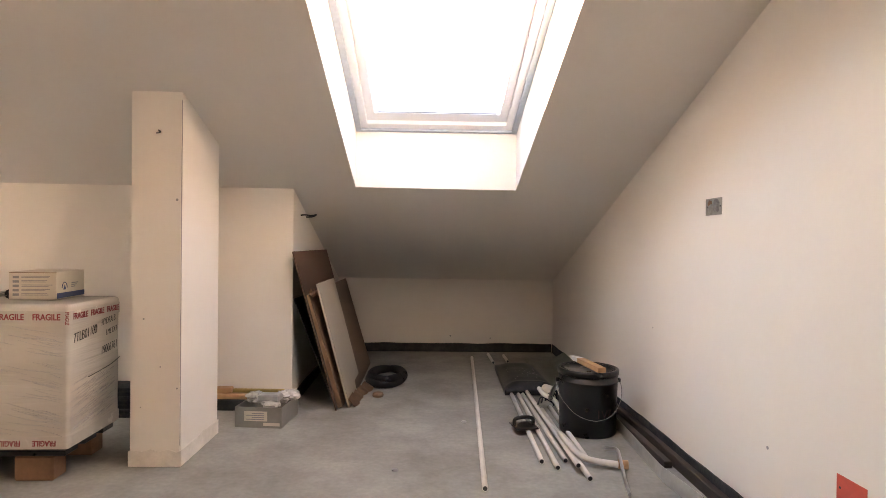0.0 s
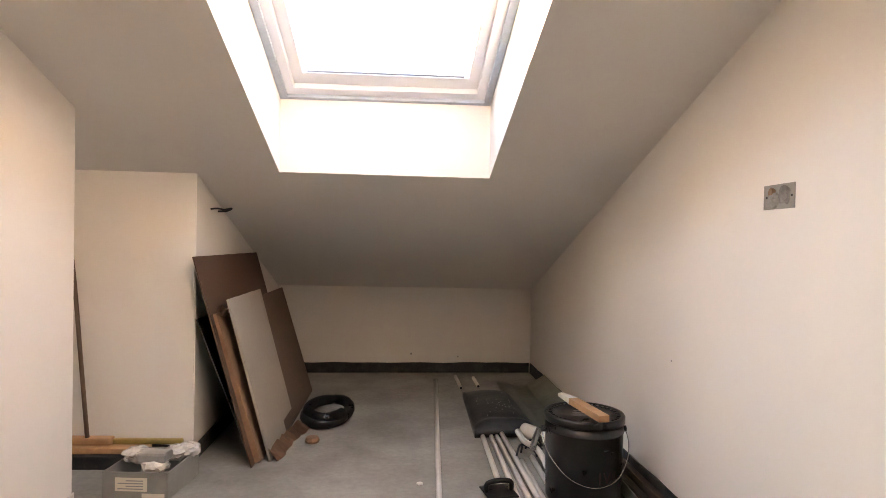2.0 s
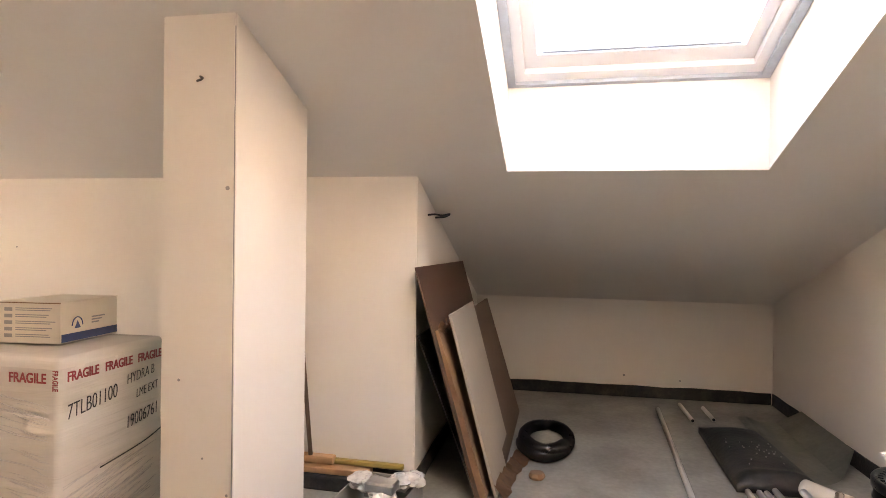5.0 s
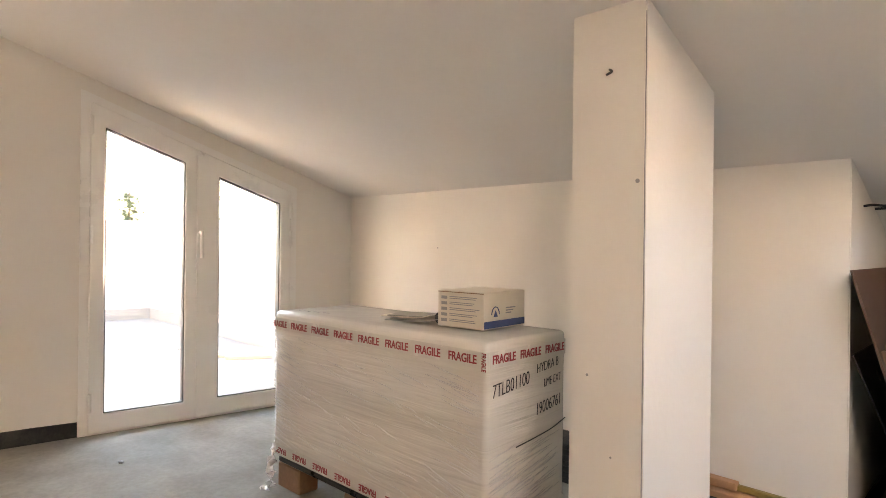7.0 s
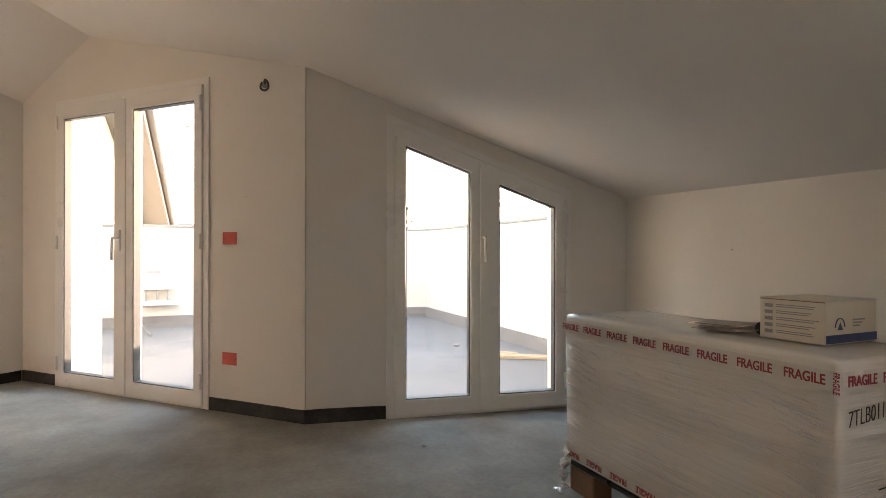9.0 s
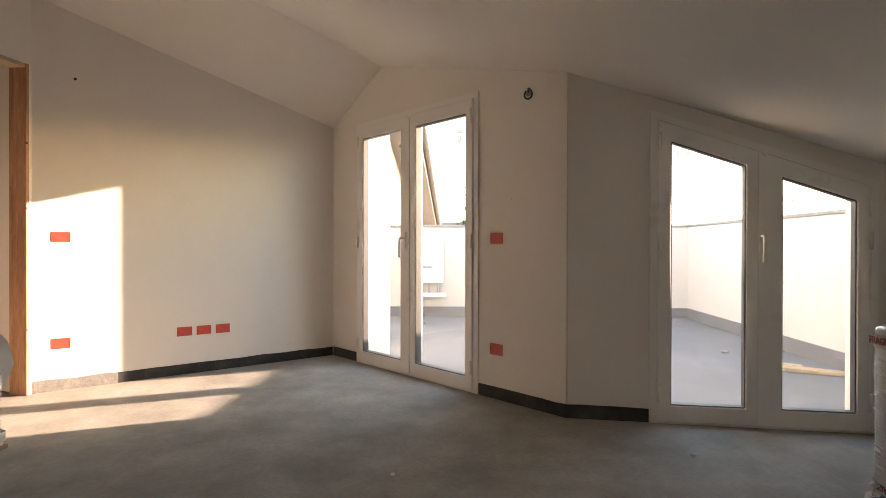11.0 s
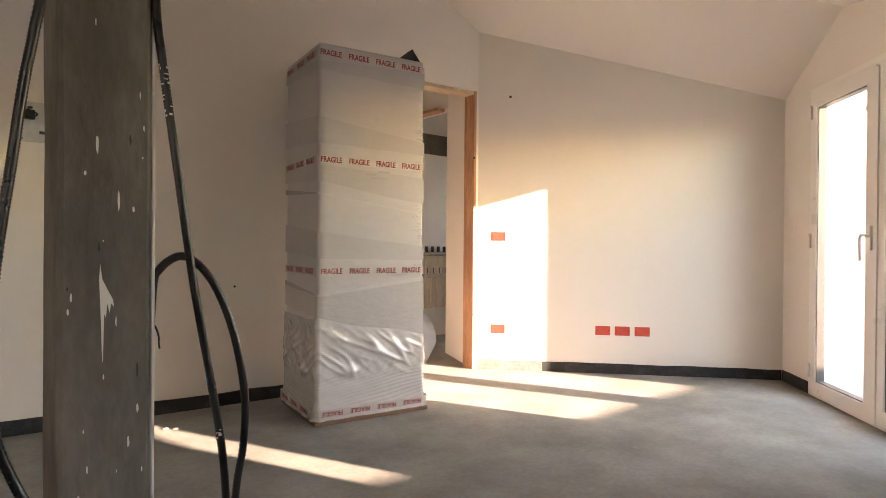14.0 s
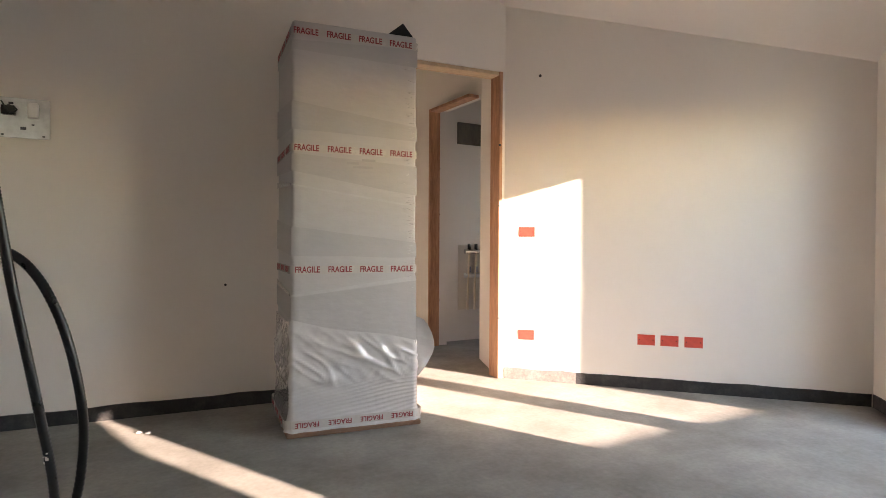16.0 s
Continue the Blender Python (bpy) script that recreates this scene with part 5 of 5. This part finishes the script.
def bag():
    root = thing("black_bag", (0, 0, 0), "crumpled black plastic sack with paint specks over the tubes", "bag")
    bm = bmesh.new()
    bmesh.ops.create_grid(bm, x_segments=26, y_segments=40, size=0.5)
    for v in bm.verts:
        v.co = bag_at(v.co.x * 2, v.co.y * 2)
    bmesh.ops.solidify(bm, geom=bm.faces[:], thickness=0.03)
    for f in bm.faces:
        f.smooth = True
    part("sack", bm, mat("dull_black_plastic", (0.016, 0.016, 0.017), 0.45, vary=0.4, scale=14, fine=40, bump=0.2, second=(0.03, 0.03, 0.03)), root)
    bm = bmesh.new()
    rnd = random.Random(17)
    for k in range(34):
        u, w = rnd.uniform(-0.7, 0.8), rnd.gauss(-0.25, 0.35)
        if abs(w) > 0.9:
            continue
        c = bag_at(u, w) + Vector((0, 0, 0.004))
        a, b = rnd.uniform(0.001, 0.005), rnd.uniform(0.001, 0.003)
        bm.faces.new([bm.verts.new(c + Vector((a * math.cos(q), b * math.sin(q), 0.003 * math.sin(q)))) for q in (0, 1.1, 2.2, 3.3, 4.4, 5.3)])
    tagged(part("paint_specks", bm, GREYINK, root), "dried grey paint specks", kind="stuff")


bag()
bm = bmesh.new()
n = 16
lo, hi = [], []
for i in range(n + 1):
    t = i / n
    z = 0.014 + 0.022 * math.exp(-((t - 0.10) / 0.16) ** 2) + 0.20 * max(0, t - 0.62)
    for row, y in ((lo, 3.88 + 0.30 * t * t), (hi, 4.84 - 0.02 * t)):
        row.append(bm.verts.new((0.55 + 0.32 * t, y, z)))
for i in range(n):
    bm.faces.new((lo[i], lo[i + 1], hi[i + 1], hi[i]))
bmesh.ops.solidify(bm, geom=bm.faces[:], thickness=0.006)
bmesh.ops.recalc_face_normals(bm, faces=bm.faces[:])
tagged(part("grey_sheet", bm, MATFOAM), "stiff grey sheet lying curled beside the black sack", "sheet")
elbow([(0.545, 3.80, 0.04), (0.60, 3.72, 0.04), (0.655, 3.66, 0.04)], "cloth_roll", "small rolled pale cloth behind the bucket", 0.035, WHITECARD)


HEAP = Matrix.Translation((-0.069, -0.061, 0)) @ Matrix.Rotation(radians(-1.76), 4, "Z")
for ob in set(bpy.data.objects) - STANDING:
    if ob.parent is None:
        ob.matrix_world = HEAP @ ob.matrix_basis


def profile_rail(name, a, b, h, w, material, label):
    """An L-shaped rail along the floor from a to b."""
    a, b = Vector(a), Vector(b)
    d = (b - a).normalized()
    s = Vector((d.y, -d.x, 0))
    bm = bmesh.new()
    t = 0.003
    for (u0, u1, z0, z1) in ((0, t, 0, h), (t, w, 0, t)):
        p = [a + s * u0, b + s * u0, b + s * u1, a + s * u1]
        hexa(bm, [(q.x, q.y, z0) for q in p[::-1]] + [(q.x, q.y, z1) for q in p[::-1]])
    bmesh.ops.recalc_face_normals(bm, faces=bm.faces[:])
    tagged(part(name, bm, material), label, "rail")


profile_rail("metal_rail", (0.806, 2.41, 0), (0.855, 3.45, 0), 0.055, 0.04, RAILMETAL, "galvanised metal profile lying along the wall")
profile_rail("metal_rail", (0.876, 1.76, 0), (0.803, 2.40, 0), 0.06, 0.03, RAILMETAL, "galvanised metal profile bent away from the wall")
tagged(part("skirting_plank", box_bm(0.868, 0.902, 2.53, 3.66, 0.0, 0.03, 0.003, 1), DARKWOOD), "dark wooden plank on the floor along the wall", "plank")
tagged(part("skirting_plank", box_bm(0.912, 0.942, 1.8, 3.8, 0.0, 0.05, 0.003, 1), DARKWOOD), "long dark wooden plank on edge along the wall", "plank")
for i, (x, y) in enumerate(((0.05, 3.17), (-3.0, 0.65), (-0.28, 2.5), (-3.3, 2.0), (-2.0, -1.72), (-1.96, -1.75))):
    bm = bmesh.new()
    bmesh.ops.create_icosphere(bm, subdivisions=1, radius=0.012)
    for v in bm.verts:
        v.co = Vector((v.co.x * 1.3, v.co.y * (1 + 0.4 * noise.noise(v.co * 90)), max(-0.004, v.co.z * 0.6)))
    o = part("plaster_crumb", bm, SPLASH if i < 2 else GREYINK)
    o.location = (x, y, 0.004)
    tagged(o, "small crumb of plaster on the screed", "rubble", group="crumbs on the floor")


# ---- boxes in the walls ----
def wall_box(name, a, b, s, z, w, h, material, label, group=""):
    """A flush socket box with a raised cover and a dark rim, on the wall a-b at s along it."""
    d, out, _ = along(a, b)
    p = a + d * s
    root = thing(name, (p.x, p.y, z), label, "socket box", group=group)

    def at(u, nn, zz):
        q = d * u - out * nn
        return (q.x, q.y, zz)

    outer = [(-w / 2, -h / 2), (w / 2, -h / 2), (w / 2, h / 2), (-w / 2, h / 2)]
    bm = bmesh.new()
    ring(bm, at, outer, inset(outer, 0.004, 0.004, 0.004, 0.004), 0.0025, -0.02)
    part("rim", bm, material, root)
    bm = bmesh.new()
    quad_slab(bm, at, inset(outer, 0.0042, 0.0042, 0.0042, 0.0042), 0.0012, -0.012)
    part("cover", bm, material, root)
    for sx in (-1, 1):
        bm = bmesh.new()
        quad_slab(bm, at, [(sx * (w / 2 - 0.012) - 0.003, -0.003), (sx * (w / 2 - 0.012) + 0.003, -0.003), (sx * (w / 2 - 0.012) + 0.003, 0.003), (sx * (w / 2 - 0.012) - 0.003, 0.003)], 0.0022, 0.0013)
        part("screw_hole", bm, INK, root)
    return root


RED = "bright red plastic cover on a flush socket box"
for s, z in ((2.038, 1.02), (2.038, 0.311), (0.971, 0.319), (1.114, 0.32), (1.255, 0.32)):
    wall_box("socket_box", AC, CD, s, z, 0.108, 0.068, REDBOX, RED, "red socket boxes")
for s, z in ((0.545, 1.013), (0.545, 0.312)):
    wall_box("socket_box", CVX, AC, s, z, 0.108, 0.072, REDBOX, RED, "red socket boxes")
for s, z in ((3.024, 1.033), (3.024, 0.303)):
    wall_box("socket_box", CD, E_S, s, z, 0.108, 0.068, REDBOX, RED, "red socket boxes")
wall_box("socket_box", E_S, E_N, 3.841, 0.311, 0.108, 0.068, REDBOX, RED, "red socket boxes")
wall_box("switch_box", CD, E_S, 3.042, 1.46, 0.07, 0.07, GASKET, "open dark switch box in the plaster wall")
eb = wall_box("switch_box", E_S, E_N, 4.605, 1.107, 0.127, 0.066, TRAYPL, "open grey switch box stuffed with paper in the wall")
for k, (y, z, r) in enumerate(((-0.025, 0.004, 0.026), (0.02, -0.008, 0.024), (0.028, 0.012, 0.016))):
    bm = bmesh.new()
    bmesh.ops.create_icosphere(bm, subdivisions=3, radius=r)
    for v in bm.verts:
        v.co *= 0.75 + 0.55 * abs(noise.noise(v.co * 70 + Vector((k * 5, 0, 0))))
        v.co.x *= 0.4
    o = part("crumpled_paper", bm, (STRIP_PALE, TRAYPL, CARD)[k], eb, "crumpled grey paper stuffed in the box")
    o.location = (-0.002, y, z)


def distribution_panel():
    root = thing("distribution_panel", (-1.467, -2.090, 1.543), "small open grey electrical panel with breakers on the wall", "electrical panel", rz=-4.65)
    part("back_plate", box_bm(-0.112, 0.112, 0.0, 0.006, -0.099, 0.099, 0.002, 1), METAL, root)
    part("breaker", box_bm(0.03, 0.085, 0.0065, 0.035, 0.01, 0.055, 0.002, 1), BLACKPL, root)
    part("breaker", box_bm(-0.065, -0.02, 0.0065, 0.04, 0.0, 0.075, 0.004, 1), PVC, root, "white module")
    for x, z, s in ((0.0, -0.05, 0.012), (-0.04, -0.03, 0.006), (0.05, 0.07, 0.01), (-0.085, -0.085, 0.006), (0.085, -0.085, 0.006)):
        part("slot", box_bm(x - s, x + s, 0.0063, 0.0075, z - s * 0.6, z + s * 0.6), INK, root)
    bm = bmesh.new()
    tube(bm, smooth_path([(0.06, 0.02, 0.06), (0.02, 0.04, 0.035), (0.05, 0.045, 0.02), (0.085, 0.03, 0.075)], 5), 0.004, 6)
    part("wire", bm, INK, root)


distribution_panel()


def lamp_wires(loc, out, label):
    root = thing("lamp_wires", loc, label, "wires")
    o = Vector(out)
    side = Vector((-o.y, o.x, 0))
    bm = bmesh.new()
    pts = [o * 0.002] + [o * (0.02 + 0.004 * math.sin(k)) + side * (0.028 * math.sin(k * 0.5) + 0.012) + Vector((0, 0, 0.03 * math.cos(k * 0.5) - 0.012)) for k in range(12)]
    tube(bm, smooth_path(pts, 3), 0.0055, 7)
    part("wire_loop", bm, INK, root)
    bm = bmesh.new()
    tube(bm, [o * -0.01, o * 0.004], 0.022, 12)
    part("box_mouth", bm, TRAYPL, root, "grey round box mouth")


aout = -along(CVX, AC)[1]
pa = CVX + along(CVX, AC)[0] * 0.283
lamp_wires((pa.x, pa.y, 1.88), (*aout, 0), "loop of dark wire hanging from a wall lamp point")
bm = bmesh.new()
tube(bm, smooth_path([(-1.57, -2.09, 2.16), (-1.61, -2.06, 2.175), (-1.65, -2.05, 2.16), (-1.61, -2.045, 2.148), (-1.58, -2.07, 2.17), (-1.63, -2.055, 2.18)], 4), 0.004, 6)
tagged(part("wire_end", bm, INK), "short bent wires sticking out of the wall", "wires")
for (a, b, s, z) in ((AC, CD, 1.955, 2.085), (CD, E_S, 1.829, 0.696)):
    d, out, _ = along(a, b)
    p = a + d * s
    bm = bmesh.new()
    tube(bm, [(*(p + out * 0.003), z), (*(p - out * 0.003), z)], 0.010 if z > 1 else 0.007, 9)
    tagged(part("anchor_hole", bm, INK), "small dark anchor hole in the plaster", "hole")

for (a, b, s, z, r) in ((E_S, E_N, 4.22, 0.30, 0.006), (E_S, E_N, 3.55, 0.62, 0.004), (E_S, E_N, 5.2, 0.55, 0.004), (SEG, NW, 1.9, 0.95, 0.004), (CVX, AC, 0.42, 1.25, 0.003), (E_N, K_W, 0.9, 0.14, 0.008), (E_N, K_W, 0.55, 0.12, 0.006)):
    d, out, _ = along(a, b)
    p = a + d * s
    bm = bmesh.new()
    tube(bm, [(*(p + out * 0.002), z), (*(p - out * 0.0012), z)], r, 7)
    tagged(part("plaster_chip", bm, GREYINK), "small dark chip in the wall plaster", "mark", group="chips in the plaster")

# ---- terrace and what lies beyond ----
bm = bmesh.new()
block(bm, -8.9, -3.95, -1.6, 4.1, -0.15, -0.02)
tagged(part("terrace_floor", bm, TERRACE), "grey waterproofed terrace floor with dusty marks", "terrace", kind="structure")


def parapet(name, x0, x1, y0, y1, h, label, foot=True):
    root = thing(name, ((x0 + x1) / 2, (y0 + y1) / 2, 0), label, "parapet", kind="structure")
    hx, hy = (x1 - x0) / 2, (y1 - y0) / 2
    part("wall", box_bm(-hx, hx, -hy, hy, -0.15, h), RENDERW, root)
    part("coping", box_bm(-hx - 0.02, hx + 0.02, -hy - 0.02, hy + 0.02, h + 0.001, h + 0.035, 0.006, 1), TRAYPL, root, "thin grey coping")
    if foot:
        part("upstand", box_bm(-hx - 0.012, hx + 0.012, -hy - 0.012, hy + 0.012, -0.14, 0.12, 0.004, 1), TERRACE, root, "grey membrane upstand along the foot")


parapet("parapet_north", -8.95, -4.16, 3.95, 4.15, 1.23, "white rendered terrace parapet")
parapet("parapet_west", -8.97, -8.76, -1.6, 3.948, 1.226, "white rendered terrace parapet carrying a boiler")
bm = bmesh.new()
block(bm, -7.0, -5.85, -0.25, 0.05, -0.15, 2.25)
tagged(part("wall_terrace_side", bm, RENDERW), "sunlit white rendered side wall of the terrace", "wall", kind="structure")
bm = bmesh.new()
block(bm, -8.97, -5.9, -1.85, -1.62, -0.15, 2.6)
tagged(part("wall_terrace_back", bm, RENDERW), "white rendered back wall of the terrace", "wall", kind="structure")


def boiler():
    root = thing("boiler", (-8.755, 0.4, 0.46), "white outdoor gas boiler cabinet hung on the parapet", "boiler")
    part("case", box_bm(0.0, 0.22, -0.2, 0.2, 0.0, 0.62, 0.015, 2), PVC, root)
    part("badge", box_bm(0.2205, 0.223, -0.11, 0.05, 0.20, 0.235), GREYINK, root, "grey badge plate")
    for y in (-0.12, 0.0, 0.12):
        bm = bmesh.new()
        tube(bm, [(0.1, y, 0.004), (0.1, y, -0.14)], 0.012, 8)
        part("pipe", bm, METAL, root)
    part("pipe_cover", box_bm(0.02, 0.14, -0.24, 0.24, -0.20, -0.142, 0.008, 1), PVC, root)


boiler()
bm = bmesh.new()
tube(bm, smooth_path([(-8.6, 0.1, 0.30), (-8.45, 0.2, 0.12), (-8.2, 0.32, 0.02), (-7.9, 0.4, -0.005)], 6), 0.014, 8)
tagged(part("drain_hose", bm, TRAYPL), "grey flexible hose on the terrace floor", "hose")
for i, (x, y, rz, l) in enumerate(((-5.35, 3.62, 55, 0.75), (-5.2, 3.70, 62, 0.65), (-5.5, 3.50, 50, 0.35))):
    o = part("terrace_plank", box_bm(-l / 2, l / 2, -0.03, 0.03, -0.018, 0.006 + 0.004 * i, 0.002, 1), PALEPLANK)
    o.matrix_world = pose(x, y, 0, 0, 0, rz)
    tagged(o, "pale plank lying on the terrace", "plank", group="planks on the terrace")
bm = bmesh.new()
lathe(bm, [(0.03, -0.019), (0.033, -0.004), (0.018, 0.002)], 14)
o = part("round_drain", bm, TRAYPL)
o.location = (-6.1, 3.33, 0)
tagged(o, "small grey round drain cap on the terrace", "drain")


def neighbour():
    root = thing("neighbour_house", (-12.1, -2.72, -7.0), "pale neighbouring house with a steep dark overhanging eave", "house")
    rk = lambda x: 1.46 + 7 + 0.278 * (x + 2.76)
    bm = bmesh.new()
    for y0, y1 in ((-5.0, 2.35),):
        hexa(bm, [(-6, y0, 0), (2.6, y0, 0), (2.6, y1, 0), (-6, y1, 0), (-6, y0, rk(-6)), (2.6, y0, rk(2.6)), (2.6, y1, rk(2.6)), (-6, y1, rk(-6))])
    part("wall", bm, RENDERW, root)
    bm = bmesh.new()
    hexa(bm, [(-7, -5.2, rk(-7) - 0.02), (2.9, -5.2, rk(2.9) - 0.02), (2.9, 2.85, rk(2.9) - 0.02), (-7, 2.85, rk(-7) - 0.02), (-7, -5.2, rk(-7) + 0.2), (2.9, -5.2, rk(2.9) + 0.2), (2.9, 2.85, rk(2.9) + 0.2), (-7, 2.85, rk(-7) + 0.2)])
    roof = part("roof", bm, ROOFTILE, root)
    bm = bmesh.new()
    tube(bm, [(-7, 2.9, rk(-7) + 0.16), (2.9, 2.9, rk(2.9) + 0.16)], 0.06, 8)
    part("gutter", bm, ROOFTILE, roof)


neighbour()


def far_house(x, y, w, d, h, label):
    root = thing("far_house", (x, y, -7.0), label, "house")
    part("wall", box_bm(-w / 2, w / 2, -d / 2, d / 2, 0, h), RENDERW, root)
    bm = bmesh.new()
    a = [bm.verts.new((sx * (w / 2 + 0.4), sy * (d / 2 + 0.4), h)) for sx, sy in ((-1, -1), (1, -1), (1, 1), (-1, 1))]
    b = [bm.verts.new((0, sy * (d / 2 + 0.4), h + w * 0.22)) for sy in (-1, 1)]
    for f in ((a[0], a[1], b[0]), (a[2], a[3], b[1]), (a[1], a[2], b[1], b[0]), (a[3], a[0], b[0], b[1]), (a[3], a[2], a[1], a[0])):
        bm.faces.new(f)
    part("roof", bm, ROOFTILE, root)
    for k in range(4):
        for lv in range(2):
            yy = -d / 2 + d * (k + 0.5) / 4
            part("window", box_bm(w / 2 + 0.01, w / 2 + 0.06, yy - 0.5, yy + 0.5, 1.2 + lv * 3, 2.6 + lv * 3), INK, root)
    bm = bmesh.new()
    lathe(bm, [(0.02, 0.0), (0.25, 0.05), (0.42, 0.14), (0.40, 0.15), (0.02, 0.04)], 18)
    o = part("satellite_dish", bm, TRAYPL, root, "round grey satellite dish")
    o.matrix_basis = pose(w / 2 - 1.2, 1.0, h + 1.6, 0, 70, 0)


far_house(-46, -0.4, 10, 14, 7.6, "distant house with a dark tiled roof and satellite dish")


def tree(x, y, h, r, seed, label):
    """A conifer: tapered trunk, drooping limbs and many small sprays of needles."""
    root = thing("tree", (x, y, -7.0), label, "tree")
    rnd = random.Random(seed)
    bm = bmesh.new()
    tube(bm, [(0, 0, 0), (0.05, 0, h * 0.5), (0, 0.04, h)], [0.28, 0.17, 0.03], 9)
    limbs = []
    for k in range(60):
        z = h * (0.3 + 0.68 * k / 60)
        a = k * 2.4
        l = r * (1.05 - (z / h)) / 0.75 * rnd.uniform(0.65, 1.15) + 0.15
        tip = Vector((l * math.cos(a), l * math.sin(a), z - 0.18 * l))
        tube(bm, [(0, 0, z), tip * 0.5 + Vector((0, 0, z * 0.5 + 0.06)), tip], [0.05, 0.03, 0.01], 5)
        limbs.append((Vector((0, 0, z)), tip))
    part("trunk", bm, BARK, root)
    bm = bmesh.new()
    for a, b in limbs:
        for k in range(64):
            t = rnd.uniform(0.15, 1.05)
            p = a.lerp(b, t) + Vector((rnd.gauss(0, 0.10), rnd.gauss(0, 0.10), rnd.gauss(0, 0.07)))
            d = Vector((rnd.gauss(0, 1), rnd.gauss(0, 1), rnd.gauss(-0.2, 0.5))).normalized() * rnd.uniform(0.06, 0.17)
            s = d.orthogonal().normalized() * 0.03
            bm.faces.new([bm.verts.new(q) for q in (p - s, p + d * 0.5 - s * 1.4, p + d, p + d * 0.5 + s * 1.4, p + s)])
    part("crown", bm, LEAF, root)


tree(-30.0, 10.1, 10.6, 2.2, 4, "dark conifer beyond the terrace parapet")
tree(-30.0, 1.1, 11.6, 1.6, 9, "tall thin dark conifer among the roofs")

bm = bmesh.new()
prism(bm, [(-9.0, -6.3), (1.35, -6.3), (1.35, 6.15), (-1.35, 6.15), (-1.35, 4.2), (-9.0, 4.2)], lambda x, y: -7.0, lambda x, y: -0.21)
tagged(part("house_storeys", bm, RENDERW), "rendered storeys of the house below the attic", "building", kind="structure")
bm = bmesh.new()
prism(bm, [(-1500, -1500), (1500, -1500), (1500, 1500), (-1500, 1500)], lambda x, y: -7.4, lambda x, y: -7.0)
tagged(part("ground", bm, GROUND), "flat far ground around the house", "ground", kind="structure")
